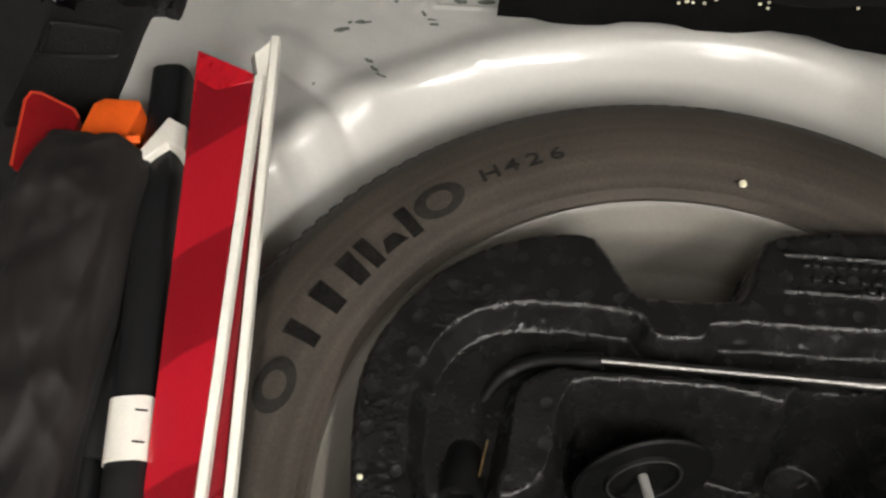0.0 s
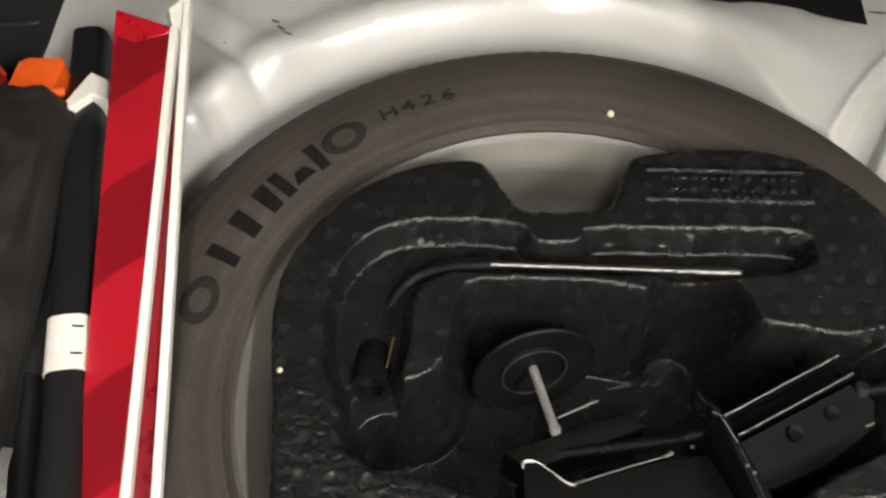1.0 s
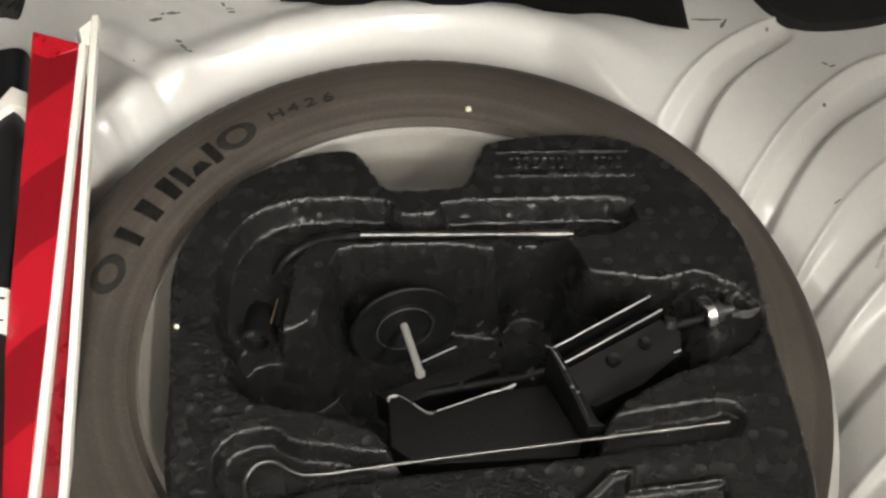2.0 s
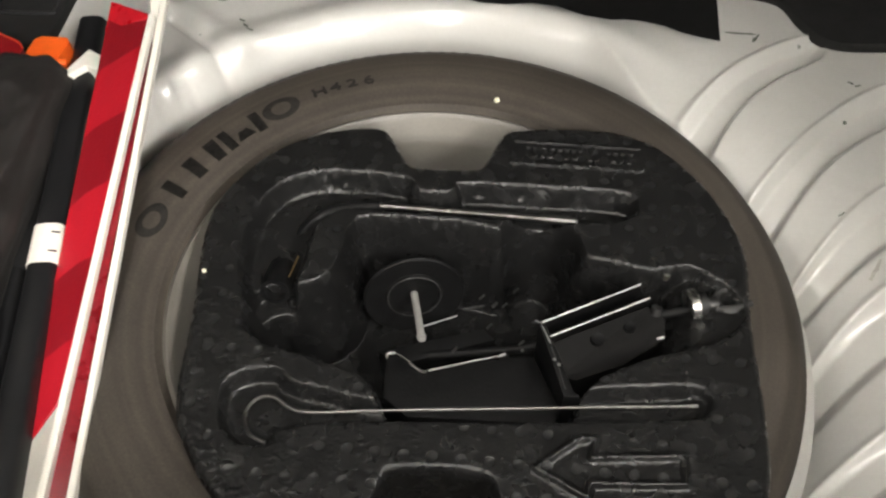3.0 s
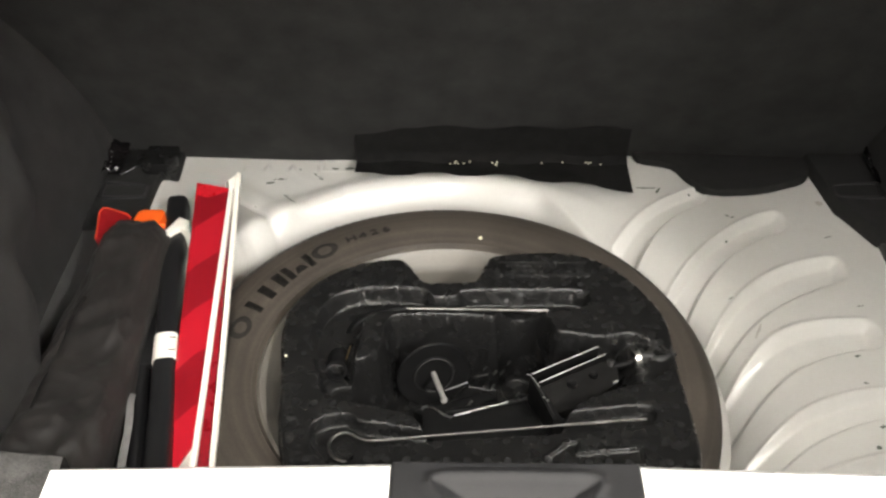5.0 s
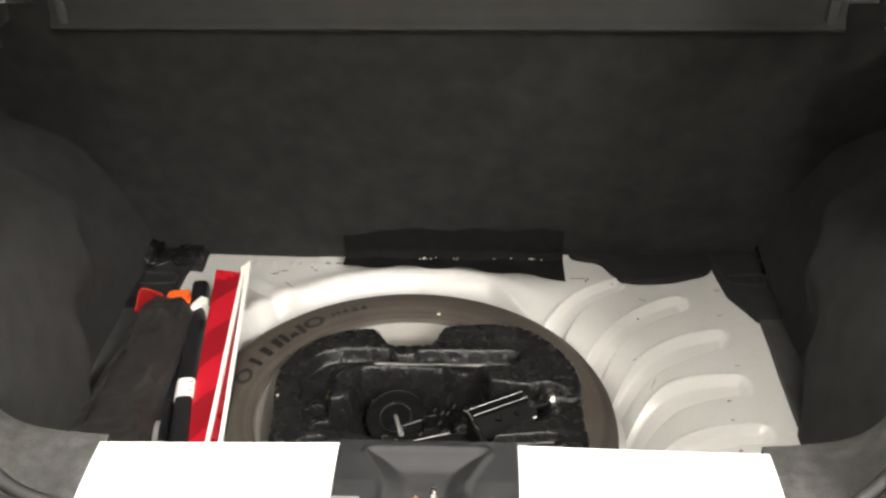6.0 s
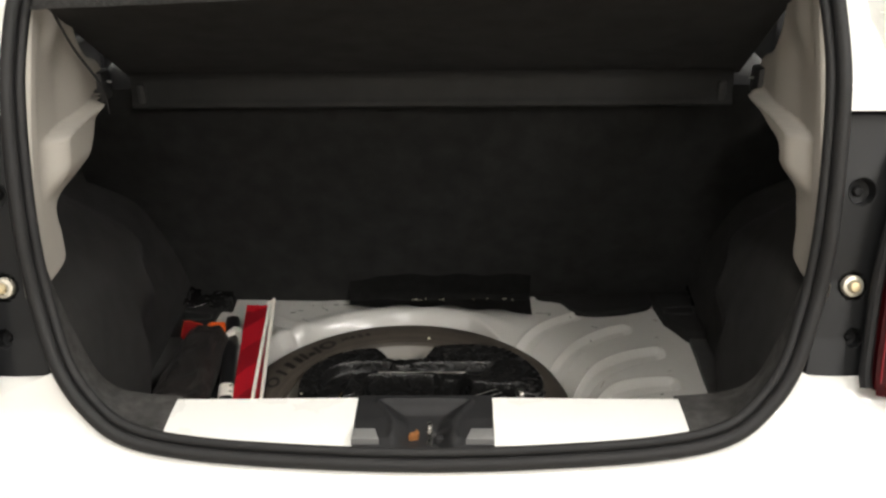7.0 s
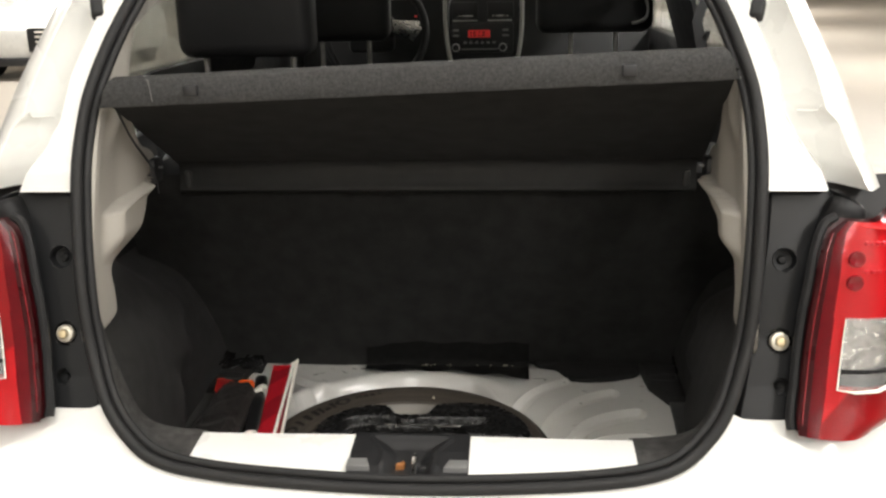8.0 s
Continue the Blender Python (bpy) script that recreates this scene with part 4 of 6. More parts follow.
# ---------------------------------------------------------------- trims, strips and lamps round the opening
def side_trim(s):
    """Moulded pillar trim: a flange by the seal, a hollow above a slanting ledge and a rounded pod below it."""
    low = [(-0.326, 0.838), (-0.285, 0.832), (-0.235, 0.838), (-0.214, 0.852), (-0.212, 0.890)]
    if s < 0:
        low += [(-0.215, 0.924), (-0.178, 0.943), (-0.143, 0.968), (-0.117, 0.994), (-0.098, 1.020), (-0.070, 1.040)]
    else:
        low += [(-0.196, 0.930), (-0.184, 0.970), (-0.178, 0.994), (-0.128, 1.006), (-0.080, 1.020), (-0.055, 1.036)]
    outline = low + [(-0.022, 1.050), (-0.012, 1.068), (-0.030, 1.095), (-0.075, 1.115), (-0.100, 1.16), (-0.090, 1.22), (-0.03, 1.33), (-0.080, 1.37), (-0.15, 1.30), (-0.205, 1.21), (-0.250, 1.12), (-0.290, 1.02), (-0.312, 0.93)]
    yy, zz = np.arange(-0.335, 0.0, 0.003), np.arange(0.815, 1.385, 0.003)
    gy, gz = np.meshgrid(yy, zz)
    d = inside_distance(gy, gz, rounded(outline, 4))
    edge = np.interp(gz, PROFILE_Z, PROFILE_Y)
    depth = gy - edge
    inward = 0.014 + 0.008 * (1 - ease((depth - 0.030) / 0.018))
    ledge = 1.020 + 0.14 * (gy + 0.245)
    pod = ease((ledge - gz) / 0.005) * ease((depth - 0.050) / 0.040) * ease((gz - 0.935) / 0.05)
    inward += 0.026 * pod + 0.012 * ease((depth - 0.10) / 0.08) * ease((gz - 1.02) / 0.02)
    inward += 0.012 * ease((gz - 1.10) / 0.07) * ease((depth - 0.05) / 0.04)
    inward -= 0.020 * ease((d + 0.010) / 0.010) ** 2
    me = field(yy, zz, inward, d < 0.003)
    me.transform(Matrix(((0, 0, -s, s * 0.520), (1, 0, 0, 0), (0, 1, 0, 0), (0, 0, 0, 1))))
    trim = part_mesh("pillar_trim", me, BEIGE, car, "beige moulded plastic pillar trim", soft=True)
    part("shelf_hook", tube([(s * 0.505, -0.03, 1.056), (s * 0.478, -0.03, 1.058)], [0.003, 0.002], 8), LATCH_GREY, trim, "small metal catch")
    part("hook_base", block(s * 0.505 - 0.02, s * 0.505 + 0.02, -0.05, -0.01, 1.03, 1.075, 0.006), BLACK_PLASTIC, trim)
    return trim


for s in (-1, 1):
    side_trim(s)


def side_strip(s):
    """Black plastic panel between the seal and the tail lamp, with two holes and a bright screw."""
    def face_y(z):
        return rear_y(z) + 0.030

    zk = [1.066, 1.062, 1.052, 1.04, 1.00, 0.98, 0.93, 0.88, 0.82, 0.77, 0.735, 0.727]
    ak = [0.541, 0.538, 0.536, 0.536, 0.534, 0.532, 0.526, 0.520, 0.510, 0.500, 0.491, 0.489]
    bk = [0.632, 0.642, 0.652, 0.652, 0.630, 0.618, 0.610, 0.604, 0.596, 0.590, 0.586, 0.585]
    bm = bmesh.new()
    grid = []
    for z in [1.066, 1.064, 1.061] + list(np.linspace(1.058, 0.727, 150)):
        a, b = np.interp(z, zk[::-1], ak[::-1]), np.interp(z, zk[::-1], bk[::-1])
        y = face_y(z)
        top = 0.020 if z > 1.065 else 0.006 if z > 1.063 else 0.0015 if z > 1.06 else 0.0
        row = []
        for f in [0.0, 0.02] + list(np.linspace(0.05, 0.80, 40)) + [0.86, 0.90, 0.95, 1.0]:
            dy = 0.020 if f == 0 else 0.003 if f == 0.02 else -0.002 * math.sin(math.pi * f) if f <= 0.80 else float(np.interp(f, [0.80, 0.86, 0.90, 0.95, 1.0], [-0.001, -0.005, -0.016, -0.026, -0.030]))
            row.append(bm.verts.new((s * (a + (b - a) * f), y + dy + top, z)))
        grid.append(row)
    for r1, r2 in zip(grid[:-1], grid[1:]):
        for k in range(len(r1) - 1):
            c = (r1[k].co + r2[k + 1].co) / 2
            if all(math.hypot(abs(c.x) - hx_, c.z - hz_) > hr_ for hx_, hz_, hr_ in ((0.561, 0.964, 0.0172), (0.557, 0.781, 0.0122), (0.555, 0.845, 0.0188))):
                bm.faces.new((r1[k], r1[k + 1], r2[k + 1], r2[k]))
    strip = part("lamp_side_strip", bm, STRIP_PLASTIC, car, "satin black plastic strip beside the tail lamp")
    for z, x, r in ((0.964, 0.561, 0.0175), (0.781, 0.557, 0.0125)):
        y = face_y(z) - 0.0035
        slope = math.degrees(math.atan2(rear_y(z + 0.03) - rear_y(z - 0.03), 0.06))
        at = pose(s * x, y, z, 90 - slope, 0, 0)
        part("fixing_hole", turned(revolve([(r * 1.14, -0.0035), (r * 1.06, -0.0015), (r * 0.98, -0.0025), (r * 0.93, -0.006), (r * 0.88, -0.020), (0.0, -0.022), (0.0, -0.024), (r * 1.10, -0.022)], 0, 0, 28), at), STRIP_PLASTIC, strip, "round fixing hole")
        part("screw", turned(revolve([(0.0, -0.014), (r * 0.30, -0.0145), (r * 0.40, -0.018), (0.0, -0.020)], 0, 0, 12), at), LATCH_BLACK, strip)
    z, x = 0.845, 0.555
    at = pose(s * x, face_y(z) - 0.003, z, 72, 0, 0)
    part("screw_seat", turned(revolve([(0.0215, -0.003), (0.0200, -0.0012), (0.0185, -0.0025), (0.0172, -0.008), (0.0, -0.009), (0.0, -0.011), (0.0200, -0.010)], 0, 0, 28), at), FOAM, strip)
    screw = part("lamp_screw", turned(revolve([(0.0, 0.008), (0.007, 0.0075), (0.0085, 0.004), (0.0130, 0.003), (0.0145, 0.0), (0.0140, -0.005), (0.0, -0.006)], 0, 0, 24), at), SCREW, strip, "pale metal screw head")
    part("screw_tip", turned(revolve([(0.0, 0.0115), (0.0060, 0.0108), (0.0078, 0.0075), (0.0, 0.007)], 0, 0, 16), at), SCREW_CORE, screw, "yellowish screw centre")


for s in (-1, 1):
    side_strip(s)


def tail_lamp(s):
    lamp = thing("tail_lamp", "", "")
    lamp.parent = car
    lamp["label"] = "red tail lamp with a clear window"
    zs = [1.032, 1.020, 0.985, 0.94, 0.895, 0.84, 0.79, 0.755, 0.735]
    inner = [0.630, 0.612, 0.600, 0.592, 0.584, 0.577, 0.571, 0.566, 0.567]
    outer = [0.715, 0.745, 0.768, 0.778, 0.782, 0.780, 0.772, 0.755, 0.715]

    def face(fx, z, a, b, out):
        x = a + (b - a) * fx
        return (s * x, rear_y(z) + 0.015 - out * math.sin(math.pi * (0.18 + 0.62 * min(1, fx * 1.4)) if fx < 0.71 else math.pi * 0.8) ** 0.5 + 0.16 * max(0, fx - 0.45) ** 1.6, z)

    def shell(out, x_lo=0.0, x_hi=1.0, z_lo=0.0, z_hi=2.0, thick=0.004):
        rows = []
        for z in np.linspace(max(z_lo, zs[-1]), min(z_hi, zs[0]), 18):
            a, b = np.interp(z, zs[::-1], inner[::-1]), np.interp(z, zs[::-1], outer[::-1])
            rows.append([face(x_lo + (x_hi - x_lo) * f, z, a, b, out) for f in np.linspace(0, 1, 16)])
        return sheet(rows, thick * s)

    part("housing", shell(0.026, thick=0.02), LAMP_RIM, lamp, "dark red lamp housing")
    part("edge_band", shell(0.0455, 0.0, 0.075, thick=0.012), LAMP_RIM, lamp, "dark glossy red edge")
    part("inner_band", shell(0.0460, 0.070, 0.165, thick=0.012), LAMP_MID, lamp, "deep red band inside the edge")
    part("upper_lens", shell(0.047, 0.150, 1.0, 0.899, 1.032, 0.010), LAMP_RED, lamp, "bright red stop lamp lens")
    part("lower_lens", shell(0.047, 0.160, 1.0, 0.735, 0.806, 0.010), LAMP_RED, lamp, "bright red lower lens")
    part("side_lens", shell(0.047, 0.158, 0.232, 0.804, 0.901, 0.010), LAMP_RED, lamp, "bright red lens beside the window")
    part("side_lens", shell(0.047, 0.85, 1.0, 0.804, 0.901, 0.010), LAMP_RED, lamp, "bright red lens beside the window")
    part("reverse_window", shell(0.0500, 0.225, 0.86, 0.803, 0.902, 0.002), LENS_CLEAR, lamp, "clear reversing light window")
    rows = []
    for z in np.linspace(0.804, 0.899, 40):
        a, b = np.interp(z, zs[::-1], inner[::-1]), np.interp(z, zs[::-1], outer[::-1])
        rows.append([Vector(face(f, z, a, b, 0.040)) + Vector((0, 0.005 * noise.noise(Vector((f * 7, z * 30 + f * 9, 0.3))) + 0.0035 * noise.noise(Vector((f * 22, z * 110, 1.7))), 0)) for f in np.linspace(0.225, 0.86, 30)])
    part("reflector_bowl", sheet(rows), CHROME, lamp, "faceted bright reflector behind the clear window")
    part("edge_line", tube([face(0.030, z, np.interp(z, zs[::-1], inner[::-1]), np.interp(z, zs[::-1], outer[::-1]), 0.0475) for z in np.linspace(0.75, 1.015, 12)], 0.0011, 6), RED_DEEP, lamp)
    shade = [face(f, 0.8155, np.interp(0.8155, zs[::-1], inner[::-1]), np.interp(0.8155, zs[::-1], outer[::-1]), 0.044) for f in np.linspace(0.23, 0.70, 8)]
    part("bulb_shelf", tube(shade, 0, section=[(-0.003, -0.012), (0.003, -0.012), (0.003, 0.014), (-0.003, 0.014)], up=(0, 0, 1)), LATCH_BLACK, lamp, "dark shelf inside the window")
    part("lamp_top_line", tube([face(f, 1.026, 0.640, 0.75, 0.050) for f in np.linspace(0.05, 0.95, 12)], 0.003, 6), LAMP_RED, lamp)
    for z in (0.982, 0.950):
        a, b = np.interp(z, zs[::-1], inner[::-1]), np.interp(z, zs[::-1], outer[::-1])
        px_, py_, pz_ = face(0.262, z, a, b, 0.048)
        part("lamp_bulb", turned(revolve([(0.0, 0.001), (0.006, 0.0015), (0.0095, 0.004), (0.0110, 0.004), (0.0120, 0.0), (0.0, -0.004)], 0, 0, 20), pose(px_, py_, pz_, 90, 0, 0)), LAMP_MID, lamp, "round dark red bulb cover")
    # rows of small moulded prisms across the upper lens
    for zr in (1.004, 0.966):
        for k in range(9):
            f = 0.34 + 0.055 * k
            a, b = np.interp(zr, zs[::-1], inner[::-1]), np.interp(zr, zs[::-1], outer[::-1])
            p = Vector(face(f, zr, a, b, 0.0490))
            part("prism", turned(block(-0.0028, 0.0028, -0.0015, 0.0015, -0.0028, 0.0028, 0.0011, 1), Matrix.Translation(p)), RED_PRISM, lamp)
    part("lamp_shoulder", turned(block(-0.028, 0.028, -0.030, 0.030, -0.034, 0.034, 0.020, 4), pose(s * 0.640, rear_y(1.03) + 0.026, 1.022, 0, s * 24, 0)), LATCH_BLACK, lamp, "black rounded shoulder above the lamp")
    part("lens_rim", tube([face(f, z, np.interp(z, zs[::-1], inner[::-1]), np.interp(z, zs[::-1], outer[::-1]), 0.0535)
                           for f, z in ((0.226, 0.899), (0.224, 0.86), (0.222, 0.803), (0.35, 0.8005), (0.5, 0.802), (0.62, 0.806), (0.72, 0.815), (0.86, 0.84))], [0.0008, 0.0009, 0.0014, 0.0026, 0.0030, 0.0034, 0.0030, 0.002], 6), WHITE_PLASTIC, lamp)
    part("inner_edge", tube(smooth_path([face(0.0, z, np.interp(z, zs[::-1], inner[::-1]) - 0.004, 0.7, 0.02) for z in zs], 4), 0.008, 8), LATCH_BLACK, lamp, "black edge of the lamp")


for s in (-1, 1):
    tail_lamp(s)


# ---------------------------------------------------------------- parcel shelf
def parcel_shelf():
    shelf = thing("parcel_shelf", "grey felt parcel shelf lifted on its cords above the boot", "parcel shelf")

    def lift(x):
        return 1.214 + 0.034 * x / 0.97

    rows = []
    for f in np.linspace(0, 1, 10):
        rows.append([(x * (0.52 - 0.035 * f), 0.158 + (-0.232 - 0.158) * f, 1.026 + (lift(x * 0.485) + 0.012 - 1.026) * f) for x in np.linspace(-1, 1, 24)])
    part("panel", sheet(rows, 0.012), FELT, shelf, "black underside of the shelf")
    rows = []
    prof = [(-0.225, -0.002), (-0.240, -0.004), (-0.243, 0.004), (-0.242, 0.024), (-0.236, 0.036), (-0.222, 0.042), (-0.18, 0.038), (-0.10, 0.00)]
    for x in np.linspace(-1, 1, 40):
        rows.append([(x * (0.492 - 0.0058 * k), y, lift(x * 0.485) + dz + 0.0004 * math.sin(x * 40)) for k, (y, dz) in enumerate(prof)])
    part("rear_lip", sheet(rows, 0.003), LIP_FELT, shelf, "grey felt rear lip with two black tabs")
    for x in (-0.336, 0.325):
        part("tab", block(x - 0.011, x + 0.011, -0.252, -0.238, lift(x) + 0.008, lift(x) + 0.026, 0.003), BLACK_PLASTIC, shelf, "black plastic tab")
    part("seam", tube([(-0.398, -0.2445, lift(-0.4) + 0.002), (-0.400, -0.2445, lift(-0.4) + 0.022), (-0.405, -0.239, lift(-0.4) + 0.036)], 0.0015, 6), CARPET, shelf)
    # fixed front strip of the shelf above the seat back
    rows = [[(x, y, z) for y, z in ((0.165, 0.973), (0.138, 0.974), (0.133, 0.977), (0.1325, 0.981), (0.136, 0.987), (0.1395, 0.995), (0.140, 1.012), (0.1385, 1.036), (0.150, 1.038))] for x in np.linspace(-0.512, 0.507, 12)]
    part("hinge_strip", sheet(rows, 0.006), HINGE, shelf, "smooth dark grey hinge strip")
    for x in (-0.494, 0.488):
        part("strip_end", turned(block(-0.007, 0.007, -0.006, 0.006, -0.019, 0.019, 0.004, 2), pose(x, 0.1385, 0.998, 6, 0, 0)), HINGE, shelf, "rounded end of the hinge strip")
    part("cord", tube(smooth_path([(-0.474, -0.215, 1.20), (-0.478, -0.15, 1.13), (-0.474, -0.085, 1.065), (-0.472, -0.075, 1.02)], 5), 0.002, 6), RUBBER, shelf, "thin black lifting cord")
    return shelf


parcel_shelf()


# ---------------------------------------------------------------- spare wheel
def spare_wheel():
    wheel = thing("spare_wheel", "spare wheel with a dusty black tyre lying in the boot well", "wheel")
    prof = [(0.190, 0.470), (0.1995, 0.484), (0.2045, 0.4985), (0.209, 0.5045), (0.2135, 0.5055), (0.217, 0.5070), (0.226, 0.5100), (0.240, 0.5125), (0.256, 0.5120), (0.2700, 0.5080), (0.2715, 0.5078), (0.2735, 0.5070),
            (0.2750, 0.5060), (0.2850, 0.4990), (0.2925, 0.488), (0.2955, 0.478), (0.2965, 0.474), (0.2965, 0.440), (0.2955, 0.375), (0.289, 0.345), (0.25, 0.318), (0.21, 0.325), (0.19, 0.36)]
    tyre = part("tyre", revolve(prof, WX, WY, 160), TYRE, wheel, "dusty black tyre with moulded side writing")
    part("rim", revolve([(0.2055, 0.4975), (0.2010, 0.5010), (0.1965, 0.4965), (0.1940, 0.487), (0.187, 0.480), (0.1845, 0.472), (0.182, 0.455), (0.172, 0.446), (0.160, 0.436), (0.10, 0.375), (0.0, 0.375),
                               (0.0, 0.369), (0.10, 0.369), (0.165, 0.428), (0.188, 0.452), (0.198, 0.48)], WX, WY, 128), STEEL, wheel, "grey painted steel rim")
    # shoulder tread blocks
    tread = block(-0.0082, 0.0082, -0.0036, 0.0036, -0.0022, 0.0016, 0.0010, 1)
    shared = bpy.data.meshes.new("tread_block")
    tread.to_mesh(shared)
    tread.free()
    shared.materials.append(RUBBER)
    for k in range(60):
        deg = 84 + 2.45 * k
        ob = new("tread_block", shared)
        ob.parent = tyre
        ob.matrix_world = Matrix.Translation((WX, WY, 0)) @ Matrix.Rotation(math.radians(deg), 4, "Z") @ Matrix.Translation((0.2878, 0, 0.4935)) @ Matrix.Rotation(math.radians(50), 4, "Y") @ Matrix.Rotation(math.radians(14), 4, "Z")

    def on_side(r, deg, lift=0.0):
        a = math.radians(deg)
        zt = float(np.interp(r, [p[0] for p in prof[:10]], [p[1] for p in prof[:10]]))
        return Vector((WX + r * math.cos(a), WY + r * math.sin(a), zt + lift))

    def ring_block(dc, rc, wd, hr, inner=0.55):
        bm = bmesh.new()
        n = 28
        o, q = [], []
        for i in range(n):
            t = 2 * math.pi * i / n
            o.append(bm.verts.new(on_side(rc + hr * math.sin(t), dc + wd * math.cos(t), 0.0013)))
            q.append(bm.verts.new(on_side(rc + hr * inner * math.sin(t), dc + wd * (inner - 0.05) * math.cos(t), 0.0013)))
        for i in range(n):
            bm.faces.new((o[i], o[(i + 1) % n], q[(i + 1) % n], q[i]))
        return bm

    # maker's wording as plain raised shapes, in its place and size
    r0, r1 = 0.2245, 0.2465

    def slab(corners):
        """A raised four-cornered shape; corners as (degrees, radius)."""
        bm = bmesh.new()
        grid = []
        for i in range(5):
            f = i / 4
            row = []
            for k in range(5):
                g = k / 4
                lo = [corners[0][j] + (corners[1][j] - corners[0][j]) * f for j in (0, 1)]
                hi = [corners[3][j] + (corners[2][j] - corners[3][j]) * f for j in (0, 1)]
                row.append(bm.verts.new(on_side(lo[1] + (hi[1] - lo[1]) * g, lo[0] + (hi[0] - lo[0]) * g, 0.0012)))
            grid.append(row)
        for i in range(4):
            for k in range(4):
                bm.faces.new((grid[i][k], grid[i + 1][k], grid[i + 1][k + 1], grid[i][k + 1]))
        bmesh.ops.solidify(bm, geom=bm.faces[:], thickness=0.0014)
        return bm

    part("raised_shape", ring_block(130.0, (r0 + r1) / 2 + 0.001, 4.4, 0.0115, 0.56), TYRE_DARK, tyre)
    for corners in ([(135.0, r0), (137.2, r0), (137.2, r1), (135.0, r1)], [(137.8, r0 + 0.002), (142.4, r0 + 0.002), (141.2, r0 + 0.011), (139.0, r0 + 0.011)], [(143.0, r0), (145.2, r0), (145.2, r1), (143.0, r1)],
                    [(146.6, r0), (149.2, r0), (149.0, r1), (146.0, r1)], [(152.4, r0), (155.2, r0), (155.0, r1), (152.0, r1)], [(159.4, r0), (161.6, r0), (161.4, r1), (159.0, r1)]):
        part("raised_shape", slab(corners), TYRE_DARK, tyre)
    part("raised_shape", ring_block(169.0, (r0 + r1) / 2, 4.4, 0.0115, 0.56), TYRE_DARK, tyre)
    # pattern number
    for i, ch in enumerate("H426"):
        cu = bpy.data.curves.new("t", "FONT")
        cu.body, cu.size, cu.extrude, cu.align_x = ch, 0.0155, 0.0006, "CENTER"
        cu.offset = 0.0002
        ob = bpy.data.objects.new("t", cu)
        me = bpy.data.meshes.new_from_object(ob)
        bpy.data.objects.remove(ob)
        deg = 120.6 - 3.75 * i
        p = on_side(0.2345, deg, 0.0011)
        me.transform(Matrix.Translation(p) @ Matrix.Rotation(math.radians(deg - 90), 4, "Z") @ Matrix.Diagonal((1.35, 0.86, 1, 1)))
        part_mesh("raised_digit", me, TYRE_DARK, tyre, smooth=False)
    dot = on_side(0.2255, 80.0, 0.001)
    part("paint_dot", turned(revolve([(0.0, 0.001), (0.0022, 0.0008), (0.0026, -0.001), (0.0, -0.001)], 0, 0, 12), Matrix.Translation((-0.0135, 0.172, dot.z))), DOT, tyre, "small pale paint dot")
    return wheel


spare_wheel()


# ---------------------------------------------------------------- foam tool tray
TRAY = [(-0.237, -0.005), (-0.231, 0.037), (-0.206, 0.079), (-0.178, 0.102), (-0.147, 0.116), (-0.113, 0.121), (-0.100, 0.110), (-0.084, 0.084), (-0.072, 0.079), (-0.030, 0.081), (-0.019, 0.087), (-0.008, 0.116), (0.004, 0.129),
        (0.054, 0.136), (0.094, 0.134), (0.128, 0.121), (0.160, 0.088), (0.183, 0.047), (0.193, 0.008), (0.191, -0.050), (0.194, -0.130), (0.191, -0.180), (0.172, -0.222), (0.13, -0.250), (0.060, -0.264), (0.026, -0.262), (0.012, -0.206),
        (-0.001, -0.190), (-0.054, -0.192), (-0.066, -0.204), (-0.080, -0.262), (-0.12, -0.258), (-0.168, -0.228), (-0.205, -0.186), (-0.220, -0.150), (-0.227, -0.080)]
WRENCH_BED = [(-0.199, -0.050), (-0.205, 0.008), (-0.195, 0.039), (-0.174, 0.060), (-0.139, 0.069), (-0.082, 0.067), (-0.070, 0.054), (-0.044, 0.055), (-0.034, 0.065), (0.032, 0.067), (0.098, 0.067), (0.111, 0.055), (0.104, 0.039),
              (0.060, 0.029), (-0.100, 0.027), (-0.128, 0.026), (-0.146, 0.010), (-0.150, -0.030), (-0.165, -0.080)]
JACK_BED = [(0.055, 0.022), (0.066, -0.004), (0.090, -0.009), (0.118, -0.014), (0.147, -0.008), (0.160, -0.015), (0.174, -0.024), (0.184, -0.045), (0.161, -0.068), (0.119, -0.083), (0.082, -0.102), (0.068, -0.116), (0.060, -0.138), (0.046, -0.143), (-0.050, -0.151), (-0.070, -0.148), (-0.082, -0.126), (-0.110, -0.113),
            (-0.165, -0.100), (-0.185, -0.083), (-0.176, -0.060), (-0.140, -0.050), (-0.124, -0.030), (-0.118, 0.008), (-0.100, 0.019), (-0.030, 0.019), (0.000, 0.014), (0.008, 0.024), (0.03, 0.032)]
HOOK_BED = [(-0.190, -0.155), (-0.190, -0.139), (-0.176, -0.125), (-0.153, -0.122), (-0.138, -0.131), (-0.111, -0.135), (-0.085, -0.139), (-0.03, -0.136), (0.061, -0.118), (0.138, -0.107), (0.156, -0.113), (0.157, -0.128), (0.138, -0.138),
            (0.065, -0.146), (-0.122, -0.166), (-0.143, -0.182), (-0.168, -0.185), (-0.185, -0.172)]
ARROW = [(0.036, -0.182), (0.064, -0.158), (0.076, -0.157), (0.073, -0.171), (0.134, -0.164), (0.135, -0.184), (0.072, -0.189), (0.070, -0.199)]


